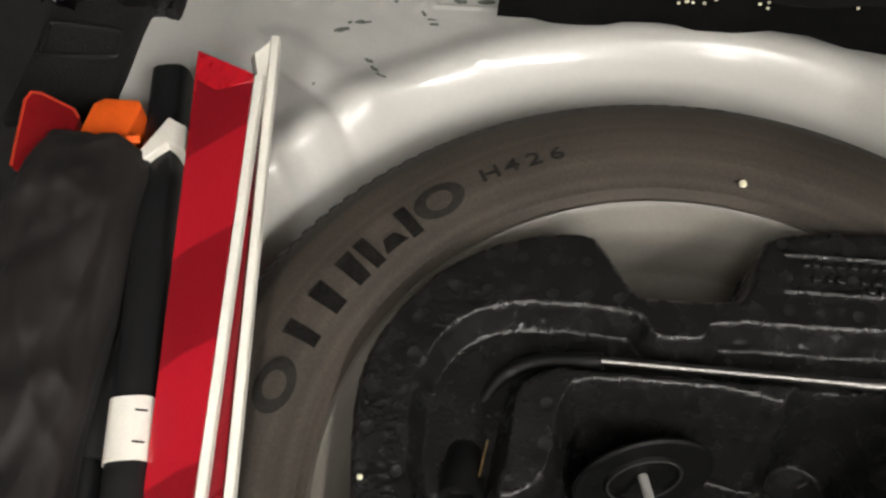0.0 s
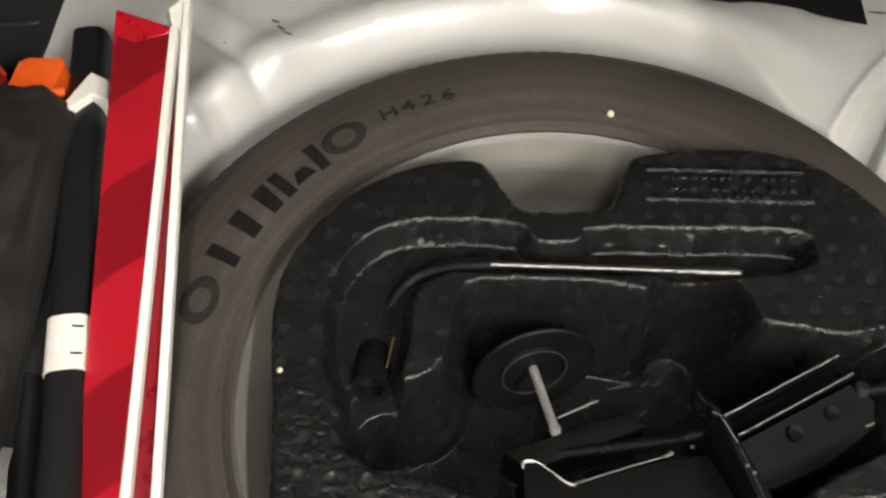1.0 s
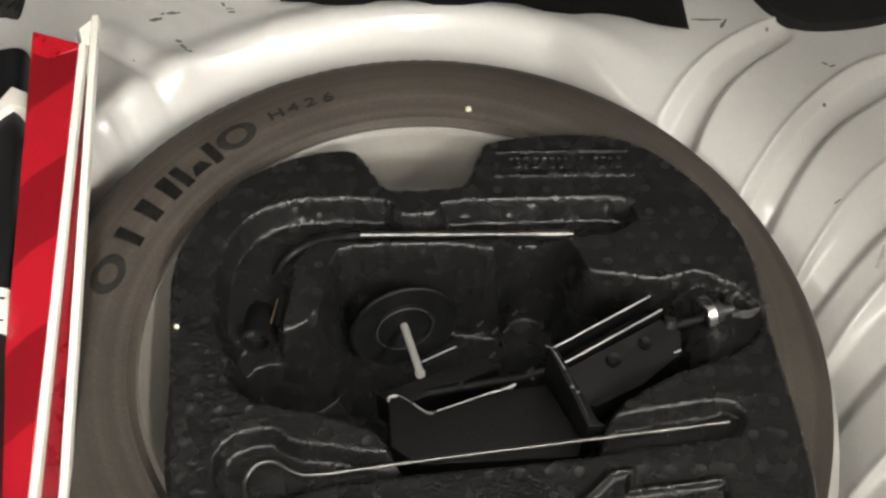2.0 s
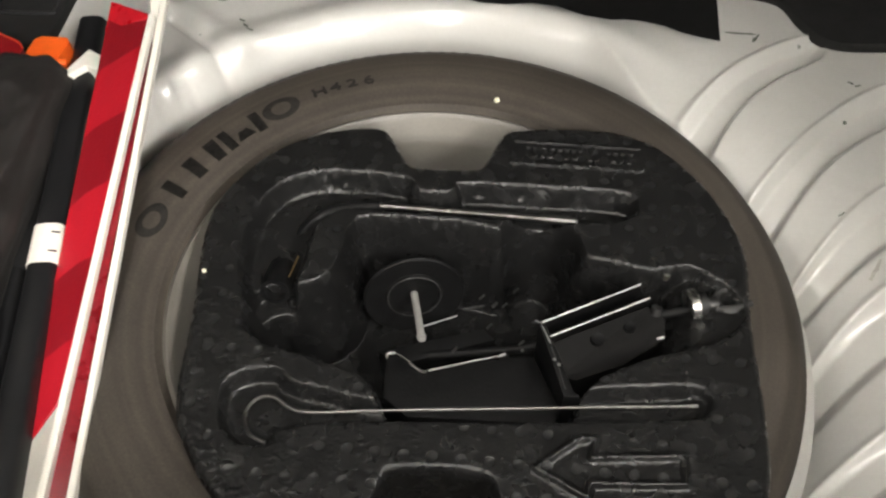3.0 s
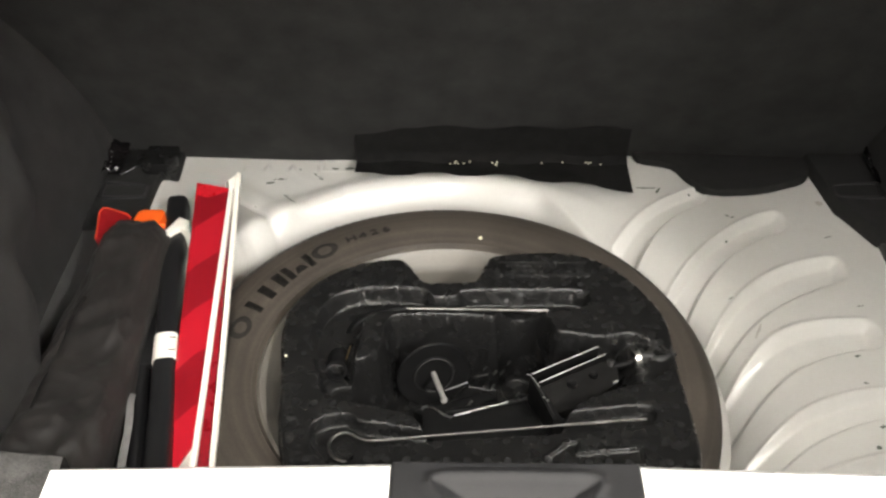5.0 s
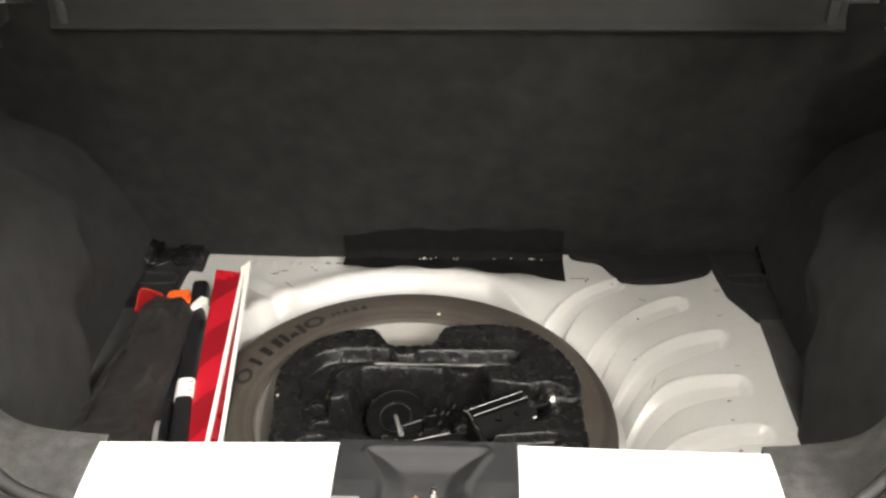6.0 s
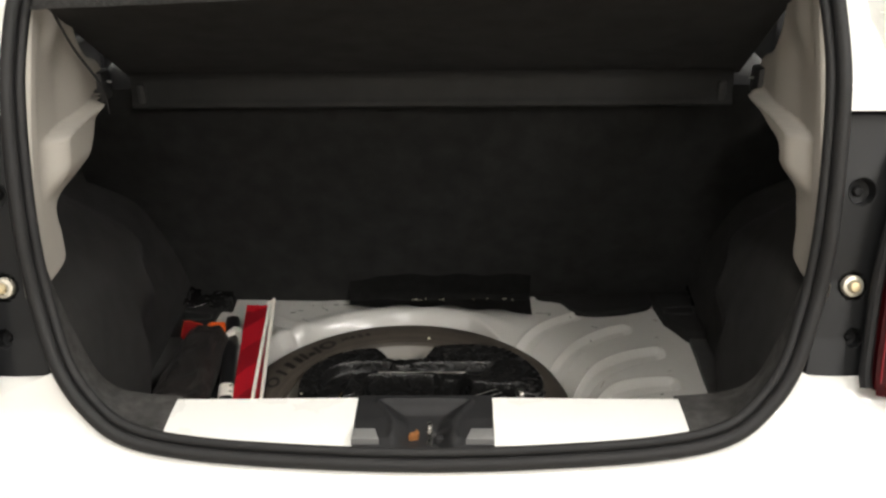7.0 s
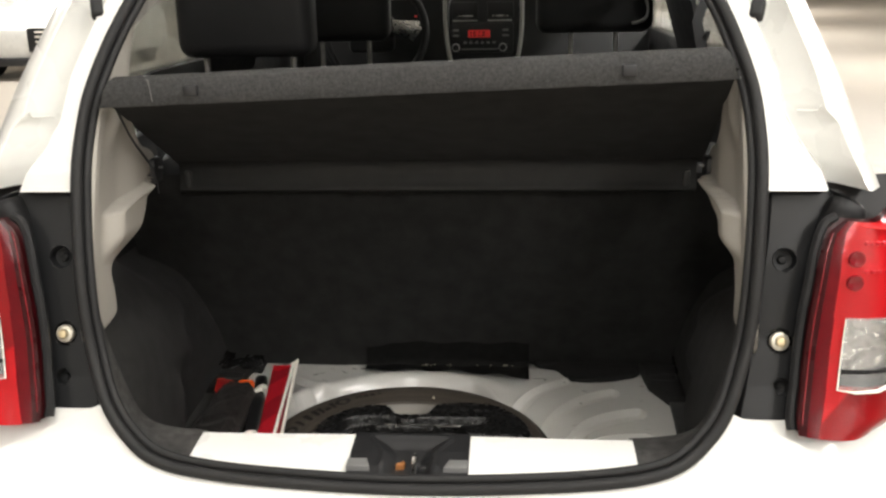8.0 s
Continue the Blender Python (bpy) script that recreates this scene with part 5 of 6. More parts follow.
def tool_tray():
    step = 0.0012
    xs, ys_ = np.arange(-0.246, 0.204, step), np.arange(-0.274, 0.145, step)
    gx, gy = np.meshgrid(xs, ys_)
    z = np.full(gx.shape, 0.5195)
    # lattice of small round pin marks
    px, py = 0.0193, 0.0232
    du, dv = gx + 0.1495, gy - 0.0985
    du, dv = du - np.round(du / px) * px, dv - np.round(dv / py) * py
    near = np.minimum.reduce([inside_distance(gx, gy, rounded(q, 4)) for q in (WRENCH_BED, JACK_BED, HOOK_BED)])
    near = np.minimum(near, np.hypot(gx - 0.030, gy - 0.004) - 0.034)
    spot = ease((0.0042 - np.hypot(du, dv)) / 0.0028) * ease((near - 0.001) / 0.003)
    z -= 0.0005 * spot
    # wrinkled skin of the foam, coarser towards one side
    rng = np.random.default_rng(5)

    def lumps(wx, wy):
        n = rng.random((int(0.5 / wy) + 3, int(0.5 / wx) + 3))
        u, v = (gx - xs[0]) / wx, (gy - ys_[0]) / wy
        i, k = u.astype(int), v.astype(int)
        fu, fv = ease(u - i), ease(v - k)
        return (n[k, i] * (1 - fu) + n[k, i + 1] * fu) * (1 - fv) + (n[k + 1, i] * (1 - fu) + n[k + 1, i + 1] * fu) * fv

    skin = 1 - np.abs(2 * lumps(0.0062, 0.0030) - 1) + 0.8 * (1 - np.abs(2 * lumps(0.0034, 0.0024) - 1))
    rough_side = 0.22 + 0.78 * ease((-0.120 - gx) / 0.06)
    z += 0.0007 * (skin - 0.8) * rough_side * ease((near - 0.001) / 0.004) * (1 - 0.8 * spot)

    def sink(poly, depth, soft, z, inset=0.004):
        d = inside_distance(gx, gy, rounded(poly, 4)) + inset + 0.0011 * (skin - 0.9)
        return z - depth * ease(0.5 - d / soft)

    base = z.copy()
    z = sink(WRENCH_BED, 0.021, 0.0100, z)
    z = np.minimum(z, sink(JACK_BED, 0.102, 0.019, base))
    z = np.minimum(z, sink(HOOK_BED, 0.014, 0.0075, base))
    # socket pocket and round pocket
    z = np.minimum(z, base - 0.034 * ease((0.022 - np.hypot(gx + 0.172, gy + 0.056)) / 0.007))
    z = np.minimum(z, base - 0.108 * ease((0.036 - np.hypot(gx - 0.030, gy - 0.004)) / 0.018))
    # rounded shoulder between the two beds
    z -= 0.006 * ease((0.010 - np.abs(gy - 0.004)) / 0.010) * ease((0.045 - np.abs(gx + 0.055)) / 0.01) * (z > 0.50)
    d = inside_distance(gx, gy, ARROW)
    z += 0.0040 * np.exp(-(d / 0.0022) ** 2)
    # frame of the moulded notice
    d = np.abs(np.maximum(np.abs(gx - 0.059) - 0.055, np.abs(gy - 0.102) - 0.0125))
    z += 0.0018 * np.exp(-(d / 0.0012) ** 2)
    # rounded outer edge
    d = inside_distance(gx, gy, rounded(TRAY, 4))
    z -= 0.0035 * ease((d + 0.006) / 0.006) ** 2
    z -= 0.055 * ease((d + 0.0005) / 0.0045)
    rt = np.hypot(gx - WX, gy - WY)
    over = np.interp(rt, [0.150, 0.160, 0.172, 0.184, 0.194, 0.203, 0.2135, 0.226, 0.240, 0.256, 0.27], [0.37, 0.440, 0.454, 0.478, 0.494, 0.5045, 0.509, 0.5125, 0.515, 0.5145, 0.50])
    z = np.where((d < 0) & (rt < 0.262), np.maximum(z, over), z)
    # uneven skin
    n1 = np.sin(gx * 610 + 3 * np.sin(gy * 420)) * np.sin(gy * 570 + 2 * np.sin(gx * 380))
    z += 0.00010 * n1
    tray = thing("tool_tray", "black moulded foam tool tray set inside the spare wheel", "tool tray")
    me = field(xs, ys_, z, d < 0.006)
    me.attributes.new("spot", "FLOAT", "POINT").data.foreach_set("value", spot[d < 0.006].astype(np.float32))
    part_mesh("foam_body", me, FOAM, tray, "black moulded foam with shaped hollows", soft=True)
    rnd = random.Random(8)
    for y, x0, x1 in ((0.1085, 0.010, 0.108), (0.0985, 0.020, 0.105), (0.0925, 0.045, 0.085)):
        x = x0
        while x < x1:
            w = rnd.uniform(0.003, 0.006)
            if rnd.random() < 0.85:
                part("moulded_bar", block(x, x + w, y - 0.0022, y + 0.0022, 0.519, 0.5213, 0.0005, 1), FOAM, tray)
            x += w + 0.0022
    part("speck", block(-0.2275, -0.2245, -0.0475, -0.0445, 0.5195, 0.5225, 0.0008, 1), DOT, tray, "small pale grain")
    return tray


tool_tray()


# ---------------------------------------------------------------- tools in the tray
def wheel_wrench():
    tool = thing("wheel_wrench", "bent black wheel wrench with a bright shaft in the foam tray", "wheel wrench")
    bend = smooth_path([(-0.1735, -0.014, 0.488), (-0.171, 0.000, 0.491), (-0.164, 0.018, 0.495), (-0.153, 0.031, 0.499), (-0.134, 0.0375, 0.505), (-0.100, 0.0370, 0.5135)], 6)
    part("bend", tube(bend, 0.0050, 12), JACK_BLACK, tool, "black painted bend")
    part("shaft", tube([(-0.102, 0.0370, 0.5140), (0.030, 0.0360, 0.5140), (0.033, 0.0360, 0.5140), (0.055, 0.0357, 0.5140), (0.061, 0.0355, 0.5140)], [0.0026, 0.0026, 0.0036, 0.0036, 0.0020], 10), SHAFT, tool, "bright steel shaft")
    lie = Matrix.Translation((-0.1735, -0.046, 0.499)) @ Vector((0.0, 0.94, -0.30)).to_track_quat("Z", "Y").to_matrix().to_4x4()
    sock = part("socket", turned(revolve([(0.0085, 0.0), (0.0118, 0.0), (0.0125, 0.003), (0.0125, 0.029), (0.009, 0.034), (0.0, 0.034), (0.0, 0.012), (0.0085, 0.012)], 0, 0, 20), lie), JACK_BLACK, tool, "black hexagon socket")
    # coppery reflection on the socket, set in as a thin brass rod
    part("copper_glint", tube([(-0.1640, -0.034, 0.5040), (-0.1612, -0.012, 0.5020)], 0.0006, 6), BRASS, sock, "coppery reflection along the edge")
    return tool


def tow_hook():
    tool = thing("jack_handle", "thin bright jack crank with a hooked end lying in the tray", "jack handle")
    path = smooth_path([(-0.150, -0.178, 0.512), (-0.163, -0.172, 0.512), (-0.169, -0.158, 0.512), (-0.163, -0.146, 0.513), (-0.151, -0.144, 0.514), (-0.138, -0.151, 0.514), (-0.122, -0.153, 0.514), (-0.062, -0.1455, 0.514), (0.025, -0.1355, 0.514),
                        (0.082, -0.129, 0.514), (0.148, -0.1205, 0.512)], 6)
    part("rod", tube(path, 0.0013, 10), SHAFT, tool, "bright steel rod")
    return tool


def hold_down():
    tool = thing("hold_down_bolt", "black round clamp with a bright steel bolt lying in the tray", "clamp bolt")
    axis = Vector((0.012, -0.046, 0.009)).normalized()
    m = Matrix.Translation((-0.0685, -0.011, 0.4550)) @ axis.to_track_quat("Z", "Y").to_matrix().to_4x4()
    part("disc", turned(revolve([(0.0, -0.010), (0.030, -0.009), (0.0415, -0.004), (0.0430, -0.0015), (0.0415, 0.0), (0.036, -0.001), (0.0245, -0.002), (0.0235, 0.0), (0.0215, 0.0), (0.0205, -0.003), (0.0, -0.005)], 0, 0, 48), m), CLAMP, tool, "black plastic clamp disc")
    ring = [m @ Vector((0.0225 * math.cos(a), 0.0225 * math.sin(a), 0.0003)) for a in np.linspace(0, 2 * math.pi, 49)[:-1]]
    part("paler_rim", tube(ring, 0.00045, 6, closed=True), HINGE, tool, "thin paler rim")
    part("shank", tube([m @ Vector((0, 0, -0.004)), m @ Vector((0, 0, 0.0455))], 0.0030, 12), ZINC, tool, "bright steel bolt")
    part("thread_end", tube([m @ Vector((0, 0, 0.045)), m @ Vector((0, 0, 0.0485))], [0.0040, 0.0032], 12), ZINC, tool)
    return tool


def channel(p, q, width, deep):
    """A U-shaped pressed steel arm from p to q, open to the top, with bright upper edges."""
    p, q = Vector(p), Vector(q)
    d = (q - p).normalized()
    side = d.cross(Vector((0, 0, 1))).normalized()
    up = side.cross(d)
    w, t = width / 2, 0.0022
    sec = [(-w, -deep), (w, -deep), (w, 0), (w - t, 0), (w - t, -deep + t), (-w + t, -deep + t), (-w + t, 0), (-w, 0)]
    bm = bmesh.new()
    a = [bm.verts.new(p + side * x + up * z) for x, z in sec]
    b = [bm.verts.new(q + side * x + up * z) for x, z in sec]
    for k in range(8):
        bm.faces.new((a[k], a[(k + 1) % 8], b[(k + 1) % 8], b[k]))
    bm.faces.new(a[::-1])
    bm.faces.new(b)
    edges = [tube([p + side * x + up * 0.0004, q + side * x + up * 0.0004], 0.0007, 6) for x in (-w + 0.001, w - 0.001)]
    return bm, edges


def scissor_jack():
    jack = thing("scissor_jack", "black scissor jack with edge highlights lying in the tray", "car jack")
    bm, edges = channel((0.0395, -0.0700, 0.5155), (0.1135, -0.0285, 0.5155), 0.0155, 0.022)
    arm = part("arm", bm, CLAMP, jack, smooth=False)
    # highlights along the jack's edges, here and below, set in as thin bright rods
    for e in edges:
        part("edge_highlight", e, GREY_STEEL, arm, "bright highlight line on the edge")
    # flat cheek of the second arm, tipped down towards the hook bed
    cheek = [(0.0445, -0.0790, 0.5120), (0.1150, -0.0405, 0.5120), (0.1290, -0.0480, 0.5080), (0.1290, -0.0620, 0.5020), (0.0980, -0.0850, 0.4985), (0.0640, -0.1010, 0.4985), (0.0520, -0.1000, 0.5000)]
    bm = bmesh.new()
    top = [bm.verts.new(p) for p in cheek]
    low = [bm.verts.new((x, y, z - 0.060)) for x, y, z in cheek]
    bm.faces.new(top)
    bm.faces.new(low[::-1])
    for k in range(len(cheek)):
        bm.faces.new((top[k], low[k], low[(k + 1) % len(cheek)], top[(k + 1) % len(cheek)]))
    bmesh.ops.recalc_face_normals(bm, faces=bm.faces[:])
    arm2 = part("arm", bm, CHEEK, jack, "dark grey arm with round holes", smooth=False)
    for x, y, z, r in ((0.0780, -0.0710, 0.5095, 0.0052), (0.1020, -0.0580, 0.5095, 0.0046)):
        part("arm_hole", turned(revolve([(r, -0.002), (r * 0.93, 0.0010), (r * 0.8, 0.0006), (0.0, 0.0004), (0.0, -0.003)], 0, 0, 16), Matrix.Translation((x, y, z)) @ Vector((0.08, -0.16, 1.0)).to_track_quat("Z", "Y").to_matrix().to_4x4()), CLAMP, arm2, "round lightening hole")
    part("edge_highlight", tube([(0.1230, -0.0625, 0.5030), (0.1285, -0.0605, 0.5030)], 0.0009, 6), GREY_STEEL, arm2)
    # base and lifting pad
    part("pad", prism([(-0.080, -0.087), (-0.070, -0.0865), (-0.053, -0.0985), (-0.014, -0.0860), (0.012, -0.079), (0.033, -0.076), (0.054, -0.120), (0.050, -0.132), (-0.058, -0.136), (-0.078, -0.122)], 0.420, 0.4850, bevel=0.002), CLAMP, jack)
    part("edge_highlight", tube(smooth_path([(-0.0800, -0.0890, 0.4850), (-0.0785, -0.0850, 0.4856), (-0.0700, -0.0855, 0.4858), (-0.0530, -0.0975, 0.4858), (-0.0460, -0.0965, 0.4858)], 4), 0.0011, 6), SILVER, jack, "bright highlight line on the edge")
    part("edge_highlight", tube([(-0.0465, -0.0965, 0.4856), (-0.014, -0.0850, 0.4856), (0.010, -0.0775, 0.4856)], 0.0006, 6), GREY_STEEL, jack, "dim highlight line on the edge")
    part("edge_highlight", tube([(0.0060, -0.0790, 0.4858), (0.0110, -0.0765, 0.4858)], 0.0011, 6), LATCH_GREY, jack)
    part("cross_plate", prism([(0.034, -0.062), (0.039, -0.061), (0.061, -0.117), (0.066, -0.121), (0.054, -0.122)], 0.42, 0.5110, bevel=0.001), CLAMP, jack)
    part("edge_highlight", tube([(0.031, -0.060, 0.5110), (0.0355, -0.062, 0.5114), (0.0430, -0.079, 0.5114)], 0.0005, 6), LATCH_GREY, jack)
    part("edge_highlight", tube([(0.0440, -0.082, 0.5114), (0.0500, -0.099, 0.5112), (0.0550, -0.116, 0.5110)], 0.0004, 6), HINGE, jack)
    for x, y in ((0.0465, -0.0925), (0.0500, -0.0965), (0.0235, -0.0720)):
        part("bright_fleck", block(x - 0.0012, x + 0.0012, y - 0.0008, y + 0.0008, 0.5100 if x > 0.03 else 0.4840, 0.5122 if x > 0.03 else 0.4862, 0.0003, 1), GREY_STEEL, jack)
    part("screw", tube([(-0.080, -0.072, 0.456), (0.02, -0.060, 0.466), (0.125, -0.040, 0.502), (0.160, -0.036, 0.512)], 0.0038, 12), CLAMP, jack, "threaded screw")
    part("lower_arm", prism([(-0.090, -0.070), (-0.008, -0.040), (0.002, -0.050), (-0.074, -0.082)], 0.42, 0.462, bevel=0.002), CLAMP, jack)
    part("edge_highlight", tube([(-0.0560, -0.0510, 0.4740), (-0.0300, -0.0385, 0.4745)], 0.0006, 6), LATCH_GREY, jack, "bright highlight line on the edge")
    part("edge_highlight", tube([(-0.0240, -0.0310, 0.4745), (-0.0090, -0.0270, 0.4745)], 0.0005, 6), HINGE, jack, "dim highlight line on the edge")
    part("collar", turned(revolve([(0.0, 0.0), (0.0105, 0.0), (0.0120, 0.0012), (0.0120, 0.0072), (0.0100, 0.0086), (0.0, 0.0086)], 0, 0, 24), Matrix.Translation((0.1450, -0.0365, 0.512)) @ Vector((0.03, 0.009, 0.002)).to_track_quat("Z", "Y").to_matrix().to_4x4()), SILVER, jack, "bright steel collar")
    part("bush", turned(revolve([(0.0, 0.0), (0.0095, 0.0), (0.0085, 0.0060), (0.0, 0.0060)], 0, 0, 20), Matrix.Translation((0.1535, -0.0345, 0.512)) @ Vector((0.03, 0.009, 0.002)).to_track_quat("Z", "Y").to_matrix().to_4x4()), JACK_GREY, jack, "dull steel bush")
    part("pivot", tube([(0.1215, -0.044, 0.508), (0.1225, -0.041, 0.5135)], 0.0042, 12), JACK_GREY, jack, "dull rivet head")
    part("pivot_end", tube([(0.1300, -0.0105, 0.509), (0.1312, -0.0100, 0.5135)], 0.0026, 10), SILVER, jack, "bright rivet head")
    # glints on the screw parts, set in as tiny bright steel pins
    for gx_, gy_, gz_, gr in ((0.000, -0.029, 0.481, 0.0012), (-0.011, -0.022, 0.480, 0.0008), (0.016, -0.013, 0.480, 0.0008), (-0.003, -0.049, 0.480, 0.0009), (-0.028, -0.074, 0.482, 0.0011), (0.023, -0.065, 0.4855, 0.0009), (0.008, -0.028, 0.480, 0.0008)):
        part("thread_end", tube([(gx_ - 0.0022, gy_, gz_ - 0.004), (gx_ + 0.0012, gy_ + 0.001, gz_ + 0.001)], gr, 6), GREY_STEEL, jack)
    eye = [(0.1765 + 0.0098 * math.cos(a), -0.0290 + 0.0098 * math.sin(a), 0.513) for a in np.linspace(0, 2 * math.pi, 18)[:-1]]
    part("eye", joined(tube(eye, 0.0030, 8, closed=True), tube([(0.158, -0.034, 0.513), (0.168, -0.033, 0.513)], 0.005, 10), tube([(0.166, -0.0385, 0.514), (0.180, -0.0370, 0.515), (0.193, -0.0320, 0.516)], 0.0025, 8)), JACK_GREY, jack, "dark turning eye")
    return jack


wheel_wrench()
tow_hook()
hold_down()
scissor_jack()


# ---------------------------------------------------------------- things beside the wheel
def warning_triangle():
    tri = thing("warning_triangle", "folded red warning triangle with white plastic edges beside the wheel", "warning triangle")

    def line(y, xa, za, xb, zb):
        f = (0.2 - y) / 0.45
        return Vector((xa + (xb - xa) * f, y, za + (zb - za) * f))

    def left(y):
        return line(y, -0.3697, 0.5620, -0.3235, 0.4795)

    def one(y, dx=0.0):
        return line(y, -0.3240, 0.5815, -0.2950, 0.5035) + Vector((dx, 0, 0))

    def two(y, dx=0.0):
        return line(y, -0.3240, 0.5740, -0.2810, 0.5000) + Vector((dx, 0, 0))

    def plate(points, thick, bevel=0.0008):
        bm = bmesh.new()
        pts = [Vector(p) for p in points]
        n = (pts[1] - pts[0]).cross(pts[2] - pts[0]).normalized()
        n = n if n.z > 0 else -n
        top = [bm.verts.new(p) for p in pts]
        low = [bm.verts.new(p - n * thick) for p in pts]
        k_ = len(pts)
        bm.faces.new(top)
        bm.faces.new(low[::-1])
        for k in range(k_):
            bm.faces.new((top[k], low[k], low[(k + 1) % k_], top[(k + 1) % k_]))
        bmesh.ops.bevel(bm, geom=bm.edges[:], offset=bevel, segments=1, affect="EDGES")
        return bm

    sec = [(-0.0027, -0.005), (0.0027, -0.005), (0.0027, 0.0014), (0.0018, 0.0024), (-0.0018, 0.0024), (-0.0027, 0.0014)]
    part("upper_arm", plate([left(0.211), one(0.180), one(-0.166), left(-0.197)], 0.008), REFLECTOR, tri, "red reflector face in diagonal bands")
    part("arm_tip", plate([left(0.2115) + Vector((0, 0, 0.0005)), one(0.1805) + Vector((0, 0, 0.0005)), one(0.175) + Vector((0, 0, 0.0005)), left(0.176) + Vector((0, 0, 0.0005))], 0.003), RED_PRISM, tri, "prismatic red tip")
    part("end_piece", plate([left(-0.198), one(-0.167), one(-0.292), left(-0.282)], 0.008), WHITE_PLASTIC, tri, "white plastic end of the arm")
    part("rivet", turned(revolve([(0.0, 0.0012), (0.0016, 0.0008), (0.002, -0.002), (0.0, -0.002)], 0, 0, 12), Matrix.Translation((left(-0.215) * 0.6 + one(-0.215) * 0.4))), LATCH_GREY, tri)
    part("edge_rail", tube([one(0.179, 0.0035), one(-0.292, 0.0035)], 0, section=sec, up=(0, 0, 1)), WHITE_PLASTIC, tri, "white plastic edge")
    part("edge_rail", tube([two(0.214, 0.0086), two(-0.292, 0.0090)], 0, section=sec, up=(0, 0, 1)), WHITE_PLASTIC, tri, "white plastic edge")
    # same kind of reflector; its shade in the gap is put into a deeper red
    part("lower_arm", plate([two(0.200, 0.003) + Vector((0, 0, -0.003)), two(-0.29, 0.007) + Vector((0, 0, -0.0015)), one(-0.29, 0.002) + Vector((0, 0, -0.004)), one(0.165, 0.002) + Vector((0, 0, -0.004))], 0.006), RED_DEEP, tri, "deep red reflector of the second arm")
    part("tip", plate([two(0.214, 0.007), two(0.150, 0.006) + Vector((0, 0, -0.003)), one(0.180, 0.002) + Vector((0, 0, -0.006)), one(0.200, -0.004) + Vector((0, 0, -0.005))], 0.008), WHITE_PLASTIC, tri, "white plastic corner")
    return tri


def stand_tube():
    ob = thing("folded_stand", "black folded stand with white clips beside the bag", "stand")
    a, b = Vector((-0.4060, 0.228, 0.514)), Vector((-0.3120, -0.298, 0.492))
    d = (b - a).normalized()
    sec = [(0.0135 * math.copysign(abs(math.cos(t)) ** 0.6, math.cos(t)), 0.0185 * math.copysign(abs(math.sin(t)) ** 0.6, math.sin(t))) for t in np.linspace(0, 2 * math.pi, 17)[:-1]]
    part("bar", tube([a, a + d * 0.004, b], 0, section=sec, up=(0, 0, 1)), GLOSS_BLACK, ob, "black rounded plastic bar")
    part("lower_bar", tube([a + Vector((-0.022, -0.06, -0.010)), b + Vector((-0.024, 0, -0.008))], 0.010, 12), GLOSS_BLACK, ob)

    def clip(f, w, out):
        p = a + (b - a) * f
        s2 = [(x * out, z * 1.06) for x, z in sec]
        return tube([p, p + d * w], 0, section=s2, up=(0, 0, 1))

    # angular bracket over the top of the bar
    bracket = prism([(-0.4035, 0.1440), (-0.3900, 0.1780), (-0.3760, 0.1710), (-0.3715, 0.1510), (-0.3850, 0.1560), (-0.3980, 0.1400)], 0.506, 0.5355, bevel=0.0012)
    part("clip", bracket, WHITE_PLASTIC, ob, "white plastic bracket", smooth=False)
    low_clip = part("clip", clip(0.458, 0.037, 1.06), WHITE_PLASTIC, ob, "white plastic clip")
    for f in (0.474, 0.508):
        q = a + (b - a) * f + Vector((0.006, 0, 0.0196))
        part("clip_slot", block(q.x - 0.001, q.x + 0.006, q.y - 0.0004, q.y + 0.0004, q.z - 0.0010, q.z + 0.0002), LATCH_BLACK, low_clip)
    tab = prism([(-0.444, 0.150), (-0.442, 0.182), (-0.436, 0.187), (-0.412, 0.187), (-0.408, 0.181), (-0.412, 0.150)], 0.500, 0.540, bevel=0.0015)
    part("orange_end", tab, ORANGE, ob, "bright orange plastic end")
    part("orange_lip", tube([(-0.414, 0.150, 0.543), (-0.402, 0.155, 0.539)], 0.0028, 8), ORANGE, ob)
    return ob


def red_paddle():
    ob = thing("red_reflector", "flat red reflector panel with an orange rim standing behind the bag", "reflector")
    out = [(-0.478, 0.126), (-0.489, 0.180), (-0.487, 0.187), (-0.480, 0.187), (-0.453, 0.175), (-0.447, 0.168), (-0.446, 0.126)]
    part("face", prism(out, 0.534, 0.540, bevel=0.001), RED_PLASTIC, ob)
    part("rim", tube([(x, y, 0.541) for x, y in out[:6]], 0.0011, 6), RED_ORANGE, ob, "orange red rim")
    part("support", prism([(x * 0.995, y - 0.004) for x, y in out], 0.508, 0.534), RED_PLASTIC, ob)
    return ob


